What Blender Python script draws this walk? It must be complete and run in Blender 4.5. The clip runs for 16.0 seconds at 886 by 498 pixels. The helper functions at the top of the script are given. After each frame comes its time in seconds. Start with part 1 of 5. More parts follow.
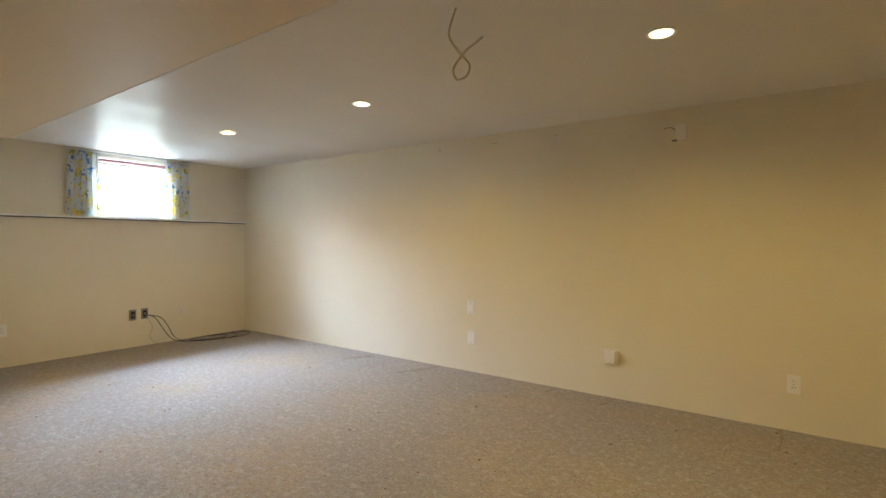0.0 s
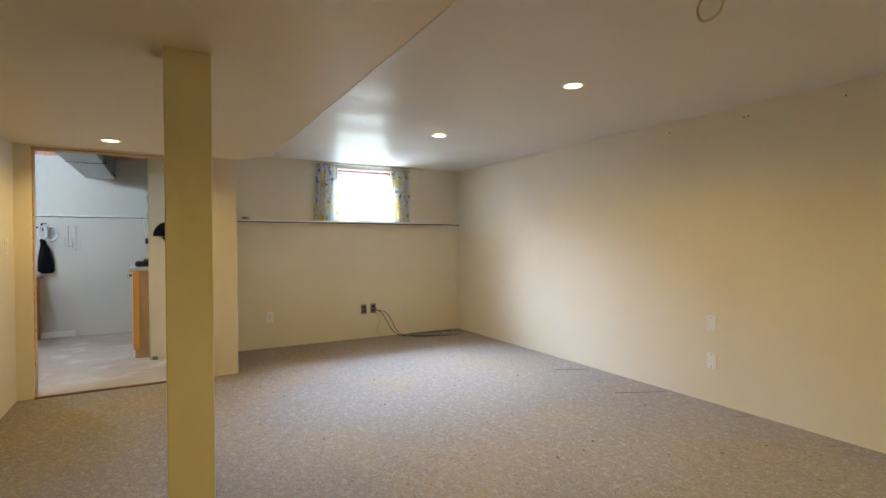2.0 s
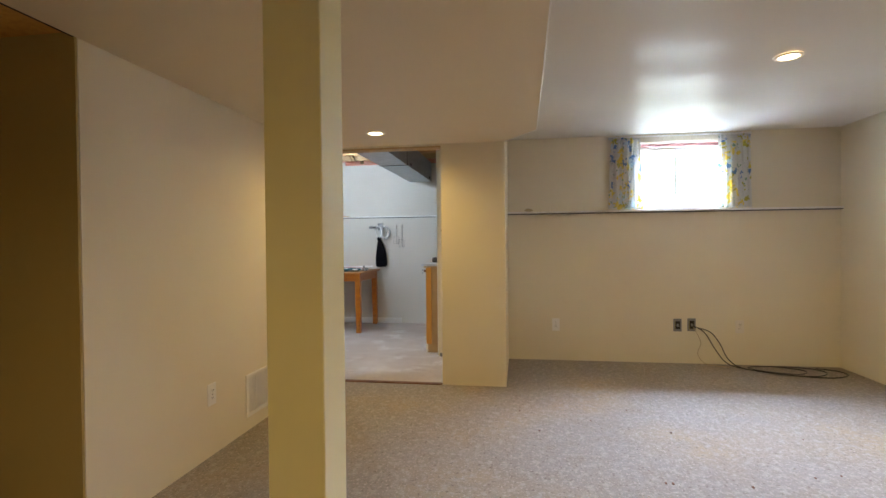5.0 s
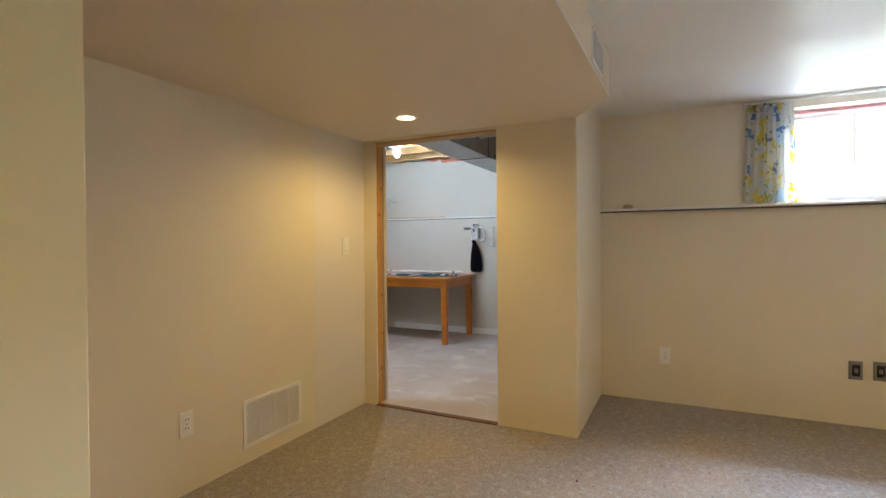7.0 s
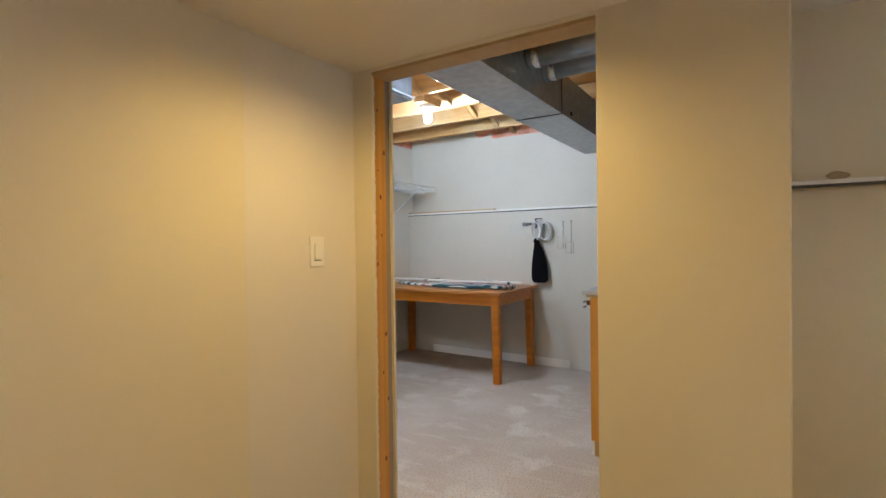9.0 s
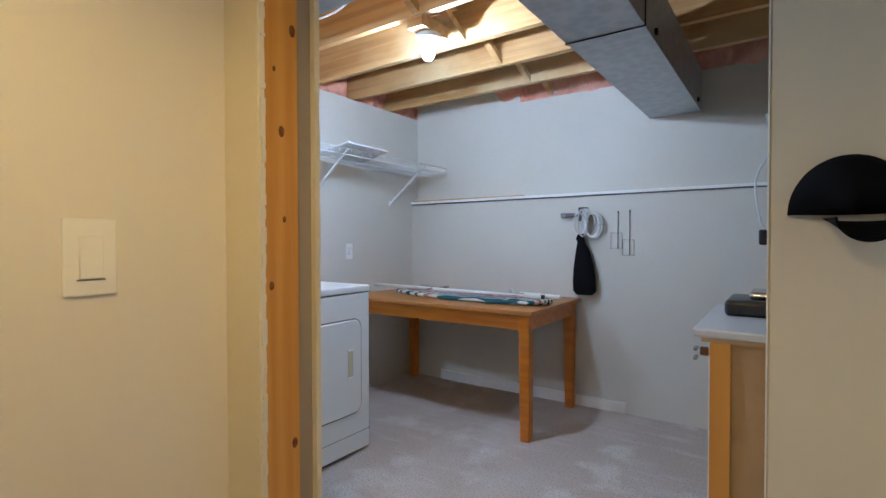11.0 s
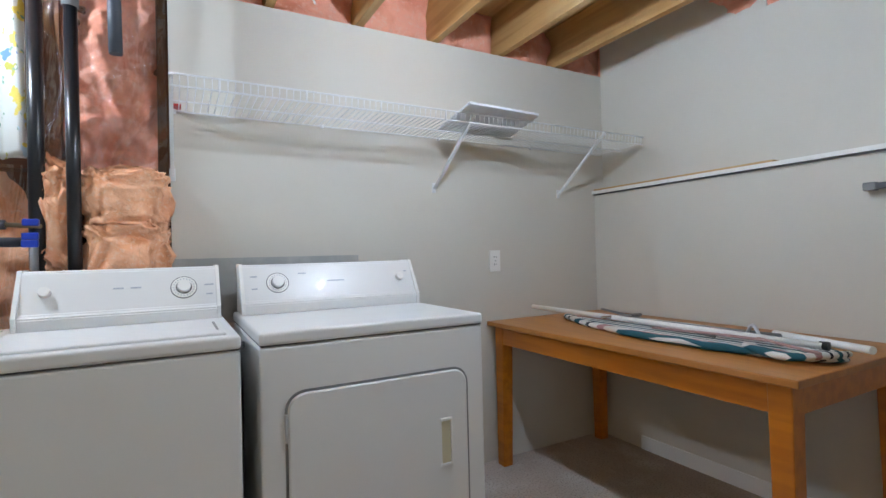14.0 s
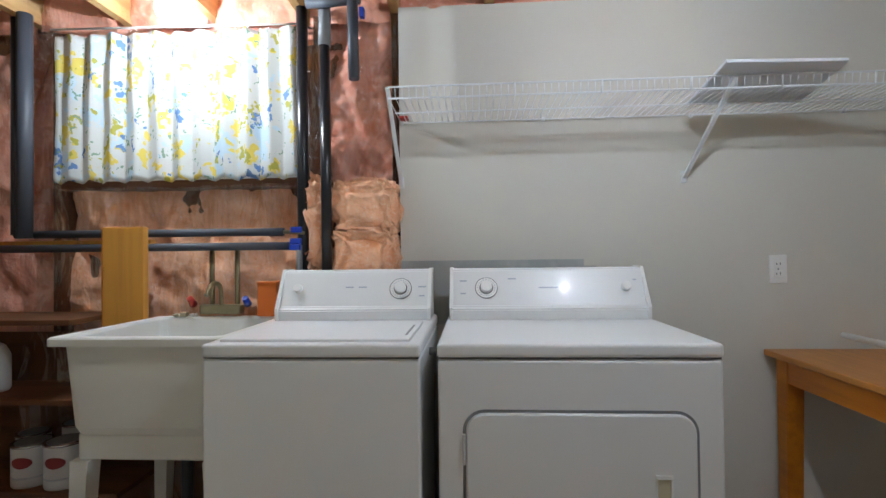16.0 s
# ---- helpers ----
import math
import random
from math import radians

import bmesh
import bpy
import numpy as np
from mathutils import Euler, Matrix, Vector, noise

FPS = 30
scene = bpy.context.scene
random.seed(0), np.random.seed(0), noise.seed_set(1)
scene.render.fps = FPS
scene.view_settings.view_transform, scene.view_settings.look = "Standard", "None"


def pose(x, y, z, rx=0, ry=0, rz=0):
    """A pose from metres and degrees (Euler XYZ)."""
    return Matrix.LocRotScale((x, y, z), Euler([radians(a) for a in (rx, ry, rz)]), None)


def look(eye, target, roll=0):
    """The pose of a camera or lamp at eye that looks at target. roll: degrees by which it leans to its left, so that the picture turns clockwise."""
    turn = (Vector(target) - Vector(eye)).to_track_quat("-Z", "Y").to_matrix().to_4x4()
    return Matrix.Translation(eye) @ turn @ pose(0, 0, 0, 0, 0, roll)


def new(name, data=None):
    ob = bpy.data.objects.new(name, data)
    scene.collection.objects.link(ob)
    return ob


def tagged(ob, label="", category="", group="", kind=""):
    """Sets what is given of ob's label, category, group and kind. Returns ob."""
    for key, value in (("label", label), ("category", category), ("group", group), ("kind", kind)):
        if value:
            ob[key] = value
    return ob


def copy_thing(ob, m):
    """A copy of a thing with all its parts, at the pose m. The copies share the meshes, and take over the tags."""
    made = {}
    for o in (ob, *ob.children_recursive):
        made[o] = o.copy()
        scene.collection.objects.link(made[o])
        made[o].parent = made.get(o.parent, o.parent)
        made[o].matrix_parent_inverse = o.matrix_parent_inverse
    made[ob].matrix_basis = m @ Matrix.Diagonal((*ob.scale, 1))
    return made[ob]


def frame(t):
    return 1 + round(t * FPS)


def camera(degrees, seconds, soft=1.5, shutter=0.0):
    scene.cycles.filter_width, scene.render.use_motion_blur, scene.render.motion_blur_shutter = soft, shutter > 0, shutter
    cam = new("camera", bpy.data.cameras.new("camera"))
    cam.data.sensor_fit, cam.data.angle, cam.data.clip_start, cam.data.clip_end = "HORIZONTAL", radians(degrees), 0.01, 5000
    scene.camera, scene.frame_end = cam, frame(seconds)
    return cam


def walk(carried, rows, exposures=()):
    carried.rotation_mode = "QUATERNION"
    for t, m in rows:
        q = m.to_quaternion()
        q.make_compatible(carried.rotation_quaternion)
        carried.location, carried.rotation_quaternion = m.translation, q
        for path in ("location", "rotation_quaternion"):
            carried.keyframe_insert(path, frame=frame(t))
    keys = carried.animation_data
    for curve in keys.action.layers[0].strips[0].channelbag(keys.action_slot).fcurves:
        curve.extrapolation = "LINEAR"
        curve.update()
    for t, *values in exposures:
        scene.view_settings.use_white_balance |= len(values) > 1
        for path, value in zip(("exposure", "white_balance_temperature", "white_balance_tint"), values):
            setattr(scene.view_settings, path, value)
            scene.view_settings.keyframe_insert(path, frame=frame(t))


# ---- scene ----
cam = camera(84.2, 16.0)
PATH = [
    (0, (0.119, 0.112, 1.164), (-1.042, 1.74, 1.13), 0.2),
    (0.5, (0.099, 0.131, 1.163), (-1.21, 1.643, 1.129), 0.1),
    (1, (0.038, 0.202, 1.161), (-1.427, 1.563, 1.124), 0.0),
    (1.5, (-0.042, 0.293, 1.155), (-1.646, 1.487, 1.122), -0.0),
    (2, (-0.114, 0.378, 1.171), (-1.849, 1.372, 1.136), -0.1),
    (2.5, (-0.207, 0.487, 1.165), (-2.056, 1.249, 1.131), -0.2),
    (3, (-0.346, 0.594, 1.148), (-2.268, 1.144, 1.117), -0.3),
    (3.5, (-0.494, 0.705, 1.147), (-2.466, 1.042, 1.116), -0.4),
    (4, (-0.646, 0.83, 1.135), (-2.642, 0.943, 1.105), -0.5),
    (4.5, (-0.81, 0.925, 1.11), (-2.807, 0.824, 1.083), -0.5),
    (7, (-1.834, 1.512, 1.155), (-3.629, 0.631, 1.13), -0.4),
    (7.5, (-2.152, 1.42, 1.136), (-3.92, 0.485, 1.123), -0.2),
    (8, (-2.48, 1.247, 1.105), (-4.228, 0.275, 1.118), -0.3),
    (8.5, (-2.817, 1.057, 1.105), (-4.543, 0.046, 1.132), -0.1),
    (9, (-3.205, 0.873, 1.165), (-4.891, -0.202, 1.14), -0.7),
    (11.3, (-4.410, 0.254, 1.16), (-6.037, -0.909, 1.128), -0.2),
    (11.5, (-4.530, 0.227, 1.138), (-6.124, -0.981, 1.12), -1.4),
    (12, (-4.707, 0.085, 1.126), (-6.25, -1.189, 1.11), -1.3),
    (12.5, (-4.896, -0.026, 1.117), (-6.355, -1.393, 1.109), -1.3),
    (13, (-5.057, -0.098, 1.114), (-6.392, -1.587, 1.113), -1.3),
    (13.5, (-5.191, -0.151, 1.117), (-6.365, -1.77, 1.128), -1.4),
    (14, (-5.298, -0.157, 1.123), (-6.262, -1.909, 1.143), -1.4),
    (14.5, (-5.379, -0.184, 1.122), (-6.099, -2.05, 1.149), -1.0),
    (15, (-5.449, -0.229, 1.132), (-5.894, -2.179, 1.165), -0.8),
    (15.5, (-5.509, -0.263, 1.138), (-5.674, -2.256, 1.169), -0.8),
    (16, (-5.598, -0.296, 1.148), (-5.478, -2.292, 1.176), -0.7),
]
EXPOSURES = [(0, 0.50, 6250, 3), (1.5, 0.46, 6200, 4), (3, 0.38, 6350, 7), (6, 0.36, 6450, 9), (9, 0.36, 6600, 10), (11.3, 0.12, 5650, 11), (12.0, 0.08, 5950, 11), (12.5, 0.06, 6100, 11), (13.5, 0.05, 6450, 11), (16, -0.34, 6850, 11)]
walk(cam, [(t, look(eye, target, roll)) for t, eye, target, roll in PATH], EXPOSURES)

# ---- light ----
world = bpy.data.worlds.new("world")
scene.world = world
world.use_nodes = True
_sky = world.node_tree.nodes.new("ShaderNodeTexSky")
_sky.sky_type, _sky.sun_disc = "NISHITA", False
_sky.sun_elevation, _sky.sun_rotation = radians(50), radians(40)
world.node_tree.links.new(_sky.outputs[0], world.node_tree.nodes["Background"].inputs[0])
world.node_tree.nodes["Background"].inputs[1].default_value = 0.15


def lamp(name, kind, m, energy, color, **values):
    data = bpy.data.lights.new(name, kind)
    data.energy, data.color = energy, color
    for k, v in values.items():
        if k == "size":
            data.size = v
        elif k == "size_y":
            data.shape, data.size_y = "RECTANGLE", v
        elif k == "radius":
            data.shadow_soft_size = v
        elif k == "cone":
            data.spot_size, data.spot_blend = radians(v), 0.75
    ob = new(name, data)
    ob.matrix_world = m
    return ob


WARM, COOL, DAY = (1.0, 0.665, 0.24), (0.64, 0.80, 1.0), (0.60, 0.71, 1.0)
lamp("sky_window_main", "AREA", look((-6.75, 2.5, 2.56), (-5.8, 2.5, 1.72)), 1300, DAY, size=2.0, size_y=0.85)
lamp("sky_window_laundry", "AREA", look((-4.3, -3.2, 2.3), (-4.3, -2.4, 1.7)), 12, DAY, size=1.3, size_y=0.9)
# last two are unseen additions; the one at -0.6 brightens the post
POTS = [(-3.825, 2.467, 2.08), (-2.242, 2.479, 2.08), (-0.362, 2.43, 2.08), (-4.301, 0.069, 1.884), (1.3, 2.43, 2.08), (-0.6, 0.1, 1.884)]
for _x, _y, _z in POTS:
    lamp("pot_lamp", "SPOT", pose(_x, _y, _z - 0.012), 35 if _z < 2 else 34, WARM, radius=0.05, cone=166)
BULBS = [(-6.195, -1.152, 2.105), (-4.44, -2.08, 2.125)]
lamp("bulb_lamp", "POINT", pose(*BULBS[0]), 42, COOL, radius=0.003)
lamp("bulb_lamp", "POINT", pose(*BULBS[1]), 50, COOL, radius=0.003)


# ---- materials ----
def mat(name, base, rough=0.6, metal=0.0, spots=(), bump=(), emit=0.0, coat=0.0, transmission=0.0, spec=0.5):
    """base colour; spots: (kind, scale, colour, low, high); bump: (kind, scale, strength, distance)."""
    m = bpy.data.materials.new(name)
    m.use_nodes = True
    nt = m.node_tree
    b = nt.nodes["Principled BSDF"]
    N, L = nt.nodes.new, nt.links.new
    b.inputs["Base Color"].default_value = (*base, 1)
    b.inputs["Roughness"].default_value, b.inputs["Metallic"].default_value = rough, metal
    b.inputs["Coat Weight"].default_value, b.inputs["Specular IOR Level"].default_value = coat, spec
    b.inputs["Transmission Weight"].default_value = transmission
    co = N("ShaderNodeTexCoord").outputs["Object"]
    geo = N("ShaderNodeNewGeometry").outputs["Position"]

    def tex(kind, scale):
        src = geo
        if isinstance(scale, tuple):
            mp = N("ShaderNodeMapping")
            mp.inputs["Scale"].default_value = scale
            L(src, mp.inputs[0])
            src, scale = mp.outputs[0], 1.0
        if kind == "voronoi":
            t = N("ShaderNodeTexVoronoi")
        else:
            t = N("ShaderNodeTexNoise")
            t.inputs["Detail"].default_value = 5
        t.inputs["Scale"].default_value = scale
        L(src, t.inputs["Vector"])
        return t.outputs[0]

    col = None
    for kind, scale, color, low, high in spots:
        r = N("ShaderNodeMapRange")
        r.inputs[1].default_value, r.inputs[2].default_value = low, high
        L(tex(kind, scale), r.inputs[0])
        mx = N("ShaderNodeMix")
        mx.data_type = "RGBA"
        L(r.outputs[0], mx.inputs[0])
        if col is None:
            mx.inputs[6].default_value = (*base, 1)
        else:
            L(col, mx.inputs[6])
        mx.inputs[7].default_value = (*color, 1)
        col = mx.outputs[2]
    if col is not None:
        L(col, b.inputs["Base Color"])
    prev = None
    for kind, scale, strength, distance in bump:
        n = N("ShaderNodeBump")
        n.inputs["Strength"].default_value, n.inputs["Distance"].default_value = strength, distance
        L(tex(kind, scale), n.inputs["Height"])
        if prev:
            L(prev, n.inputs["Normal"])
        prev = n.outputs[0]
    if prev:
        L(prev, b.inputs["Normal"])
    if emit:
        b.inputs["Emission Color"].default_value = (*base, 1)
        b.inputs["Emission Strength"].default_value = emit
    return m


M_WALL = mat("cream_wall_paint", (0.78, 0.725, 0.565), 0.5, spots=[("noise", 1.3, (0.76, 0.69, 0.545), 0.4, 0.7)], bump=[("noise", 90, 0.08, 0.002), ("noise", 3, 0.12, 0.01)])
M_PATCH = mat("paler_wall_paint", (0.77, 0.73, 0.66), 0.5, bump=[("noise", 90, 0.08, 0.002)])
M_POST = mat("yellow_cream_paint", (0.78, 0.75, 0.50), 0.42, bump=[("noise", 60, 0.06, 0.002)])
# tan tint stands in for the soffit getting less window light than the ceiling
M_SOFFIT = mat("light_tinted_soffit", (0.76, 0.665, 0.50), 0.5, bump=[("noise", 3, 0.12, 0.01), ("noise", 70, 0.05, 0.002)])
M_CEIL = mat("satin_ceiling_paint", (0.76, 0.74, 0.69), 0.33, spec=0.02, bump=[("noise", (2.4, 0.3, 1), 0.15, 0.03), ("noise", 70, 0.05, 0.002)])
M_LWALL = mat("laundry_wall_paint", (0.67, 0.635, 0.565), 0.6, spots=[("noise", 1.1, (0.63, 0.595, 0.525), 0.4, 0.7)], bump=[("noise", 80, 0.06, 0.002)])
M_GREYPATCH = mat("mottled_grey", (0.40, 0.41, 0.40), 0.7, spots=[("noise", 9, (0.50, 0.50, 0.48), 0.45, 0.65)])
M_CARPET = mat("speckled_cut_pile", (0.27, 0.244, 0.224), 0.95, spots=[("noise", 1.1, (0.33, 0.26, 0.18), 0.46, 0.66), ("noise", 8, (0.26, 0.225, 0.19), 0.48, 0.72), ("noise", 26, (0.355, 0.325, 0.29), 0.50, 0.68), ("noise", 80, (0.44, 0.405, 0.36), 0.54, 0.70), ("noise", 50, (0.17, 0.14, 0.11), 0.58, 0.72)],
               bump=[("noise", 200, 0.5, 0.004), ("noise", 45, 0.45, 0.006), ("noise", 6, 0.35, 0.012)])
M_LCARPET = mat("worn_short_pile", (0.53, 0.455, 0.40), 0.95, spots=[("noise", 2.2, (0.62, 0.57, 0.53), 0.45, 0.72), ("noise", 3.4, (0.67, 0.63, 0.59), 0.55, 0.66), ("noise", (16, 3, 8), (0.64, 0.59, 0.55), 0.55, 0.74), ("noise", 110, (0.34, 0.28, 0.24), 0.5, 0.7)],
                bump=[("noise", 170, 0.5, 0.004), ("noise", 12, 0.2, 0.006)])
M_PINE = mat("pale_spruce", (0.58, 0.34, 0.13), 0.65, spots=[("noise", (30, 1.2, 30), (0.46, 0.25, 0.085), 0.42, 0.62), ("noise", 1.7, (0.62, 0.43, 0.22), 0.5, 0.7)], bump=[("noise", (60, 2, 60), 0.25, 0.003)])
M_STUD = mat("orange_pine", (0.66, 0.34, 0.075), 0.5, spots=[("noise", (40, 40, 1.5), (0.58, 0.27, 0.05), 0.42, 0.62)], bump=[("noise", (60, 60, 3), 0.2, 0.002)])
M_KNOT = mat("dark_knot", (0.22, 0.075, 0.02), 0.5, spots=[("noise", 90, (0.12, 0.04, 0.01), 0.45, 0.6)])
M_OAK = mat("amber_varnished_oak", (0.55, 0.175, 0.010), 0.34, spots=[("noise", (25, 2, 25), (0.44, 0.13, 0.008), 0.42, 0.62)], bump=[("noise", (70, 4, 70), 0.1, 0.002)])
M_OAKTOP = mat("oak_laminate", (0.50, 0.20, 0.038), 0.4, spots=[("noise", (40, 2, 10), (0.42, 0.165, 0.035), 0.42, 0.62)])
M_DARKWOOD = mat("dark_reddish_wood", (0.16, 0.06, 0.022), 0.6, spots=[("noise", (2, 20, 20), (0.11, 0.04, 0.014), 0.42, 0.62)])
M_BOARD = mat("yellow_pine_plank", (0.66, 0.31, 0.055), 0.5, spots=[("noise", (30, 30, 1.5), (0.60, 0.27, 0.05), 0.42, 0.62)])
M_PLY = mat("raw_panel_board", (0.50, 0.34, 0.17), 0.75, spots=[("noise", 7, (0.44, 0.29, 0.14), 0.45, 0.65)])
M_ENAMEL = mat("white_enamel", (0.80, 0.80, 0.79), 0.33, coat=0.15, bump=[("noise", 150, 0.02, 0.001)])
M_PLASTIC = mat("white_plastic", (0.86, 0.85, 0.82), 0.35)
M_TUB = mat("ivory_tub_plastic", (0.72, 0.71, 0.66), 0.4, bump=[("noise", 30, 0.05, 0.002)])
M_WIRE = mat("white_coated_wire", (0.75, 0.76, 0.76), 0.35)
M_DUCT = mat("galvanised_sheet", (0.42, 0.45, 0.48), 0.42, metal=0.75, spots=[("voronoi", 22, (0.50, 0.53, 0.56), 0.3, 0.8)], bump=[("noise", 4, 0.12, 0.01)])
M_STEEL = mat("chrome_steel", (0.6, 0.6, 0.62), 0.25, metal=1.0)
M_PINK = mat("pink_glass_wool", (0.88, 0.41, 0.29), 0.95, spots=[("noise", 5, (0.70, 0.25, 0.15), 0.45, 0.68), ("noise", 35, (0.85, 0.47, 0.35), 0.52, 0.70)], bump=[("noise", 70, 0.3, 0.005), ("noise", 9, 0.8, 0.04)])
M_ORANGEW = mat("peach_glass_wool", (0.97, 0.53, 0.32), 0.95, spots=[("noise", 16, (0.92, 0.40, 0.20), 0.45, 0.72), ("noise", 65, (0.97, 0.62, 0.42), 0.52, 0.70)], bump=[("noise", 130, 0.35, 0.004), ("noise", 34, 0.55, 0.014)])
M_FOAM = mat("dark_foam_sleeve", (0.012, 0.013, 0.016), 0.3, bump=[("noise", 60, 0.1, 0.002)])
M_GREYFOAM = mat("grey_foam_sleeve", (0.06, 0.066, 0.08), 0.5, bump=[("noise", 60, 0.1, 0.002)])
M_BLACK = mat("black_cloth", (0.006, 0.006, 0.008), 0.95, spec=0.1, bump=[("noise", 120, 0.3, 0.002)])
M_BLACKP = mat("black_plastic", (0.02, 0.02, 0.022), 0.3)
M_CABLE = mat("black_cable_sheath", (0.03, 0.027, 0.025), 0.5)
M_SEAM = mat("carpet_seam", (0.30, 0.235, 0.18), 0.95)
M_TAN = mat("tan_cord", (0.46, 0.36, 0.22), 0.6)
M_BLUE = mat("blue_plastic", (0.01, 0.05, 0.42), 0.35)
M_RED = mat("red_plastic", (0.45, 0.03, 0.02), 0.4)
M_BRASS = mat("tarnished_brass", (0.35, 0.30, 0.18), 0.4, metal=0.9)
M_GREY = mat("grey_plastic", (0.22, 0.22, 0.22), 0.45)
M_DARKGREY = mat("dark_grey_plastic", (0.10, 0.10, 0.105), 0.5)
M_LIGHTGREY = mat("pale_grey_laminate", (0.58, 0.58, 0.59), 0.35)
M_ORANGEBOX = mat("orange_carton", (0.72, 0.16, 0.02), 0.6)
M_LABELR = mat("dark_red_label", (0.22, 0.015, 0.015), 0.5)
M_PRINT = mat("blue_grey_print", (0.46, 0.49, 0.55), 0.5)
M_DARK = mat("dark_gap", (0.02, 0.018, 0.016), 0.8)
M_GAPG = mat("grey_gap", (0.13, 0.13, 0.13), 0.7)
# grey-brown holds the shade of the gap beside the opening stud
M_GAPW = mat("shaded_gap_fill", (0.34, 0.29, 0.24), 0.8, bump=[("noise", 60, 0.2, 0.002)])
M_MAUVE = mat("mauve_blind", (0.42, 0.20, 0.19), 0.7)
M_CONC = mat("grey_concrete", (0.32, 0.31, 0.29), 0.9, spots=[("noise", 5, (0.26, 0.25, 0.24), 0.4, 0.7)])
M_HANDLE = mat("aged_cream_plastic", (0.62, 0.55, 0.38), 0.4)
M_BROWNWALL = mat("dark_tan_wall", (0.50, 0.40, 0.18), 0.6, bump=[("noise", 60, 0.05, 0.002)])
M_SOFTWHITE = mat("white_card", (0.72, 0.73, 0.76), 0.6)
M_GLOW = mat("lamp_glow_warm", (1.0, 0.76, 0.44), 0.5, emit=8)
M_GLOWC = mat("lamp_glow_cool", (0.85, 0.93, 1.0), 0.5, emit=22)
M_DAYLIGHT = mat("bright_overcast_backdrop", (0.90, 1.0, 0.93), 0.5, emit=6.0)


def glass_mat():
    m = bpy.data.materials.new("clear_glass")
    m.use_nodes = True
    b = m.node_tree.nodes["Principled BSDF"]
    b.inputs["Transmission Weight"].default_value, b.inputs["Roughness"].default_value = 1.0, 0.0
    b.inputs["IOR"].default_value = 1.05
    return m


M_GLASS = glass_mat()


def film_mat():
    m = bpy.data.materials.new("clear_vapour_film")
    m.use_nodes = True
    nt = m.node_tree
    nt.nodes.remove(nt.nodes["Principled BSDF"])
    t, g, mx, n, w = [nt.nodes.new("ShaderNode" + k) for k in ("BsdfTransparent", "BsdfGlossy", "MixShader", "TexNoise", "Bump")]
    g.inputs["Roughness"].default_value = 0.07
    t.inputs[0].default_value = (0.98, 0.97, 0.97, 1)
    n.inputs["Scale"].default_value = 1.0
    n.inputs["Distortion"].default_value = 1.5
    w.inputs["Strength"].default_value, w.inputs["Distance"].default_value = 0.9, 0.06
    mx.inputs[0].default_value = 0.17
    L = nt.links.new
    pos = nt.nodes.new("ShaderNodeNewGeometry").outputs["Position"]
    creases = nt.nodes.new("ShaderNodeMapping")
    creases.inputs["Rotation"].default_value = (0, radians(14), 0)
    creases.inputs["Scale"].default_value = (11, 7, 2.6)
    L(pos, creases.inputs[0])
    L(creases.outputs[0], n.inputs["Vector"])
    L(n.outputs[0], w.inputs["Height"])
    L(w.outputs[0], g.inputs["Normal"])
    L(t.outputs[0], mx.inputs[1])
    L(g.outputs[0], mx.inputs[2])
    L(mx.outputs[0], nt.nodes["Material Output"].inputs[0])
    return m


M_FILM = film_mat()


def curtain_mat():
    m = bpy.data.materials.new("floral_curtain_cloth")
    m.use_nodes = True
    nt = m.node_tree
    b = nt.nodes["Principled BSDF"]
    N, L = nt.nodes.new, nt.links.new
    uv = N("ShaderNodeUVMap").outputs[0]
    col = None
    warp = N("ShaderNodeTexNoise")
    warp.inputs["Scale"].default_value = 20
    L(uv, warp.inputs["Vector"])
    add = N("ShaderNodeMixRGB")
    add.blend_type = "LINEAR_LIGHT"
    add.inputs[0].default_value = 0.085
    L(uv, add.inputs[1])
    L(warp.outputs[1], add.inputs[2])
    for i, (scale, size, color) in enumerate([(6.5, 0.36, (0.62, 0.74, 0.80)), (9, 0.34, (0.80, 0.66, 0.16)), (7.5, 0.25, (0.17, 0.30, 0.54)), (8, 0.24, (0.52, 0.48, 0.10)), (14, 0.20, (0.28, 0.42, 0.30))]):
        mp = N("ShaderNodeMapping")
        mp.inputs["Location"].default_value = (i * 3.7, i * 1.9, i * 5)
        L(add.outputs[0], mp.inputs[0])
        v = N("ShaderNodeTexVoronoi")
        v.inputs["Scale"].default_value = scale
        L(mp.outputs[0], v.inputs["Vector"])
        r = N("ShaderNodeMapRange")
        r.inputs[1].default_value, r.inputs[2].default_value = size, size - 0.04
        L(v.outputs[0], r.inputs[0])
        mx = N("ShaderNodeMix")
        mx.data_type = "RGBA"
        L(r.outputs[0], mx.inputs[0])
        if col is None:
            mx.inputs[6].default_value = (0.72, 0.72, 0.68, 1)
        else:
            L(col, mx.inputs[6])
        mx.inputs[7].default_value = (*color, 1)
        col = mx.outputs[2]
    L(col, b.inputs["Base Color"])
    b.inputs["Roughness"].default_value = 0.9
    tr = N("ShaderNodeBsdfTranslucent")
    L(col, tr.inputs[0])
    ms = N("ShaderNodeMixShader")
    ms.inputs[0].default_value = 0.45
    L(b.outputs[0], ms.inputs[1])
    L(tr.outputs[0], ms.inputs[2])
    L(ms.outputs[0], nt.nodes["Material Output"].inputs[0])
    return m


M_CURTAIN = curtain_mat()


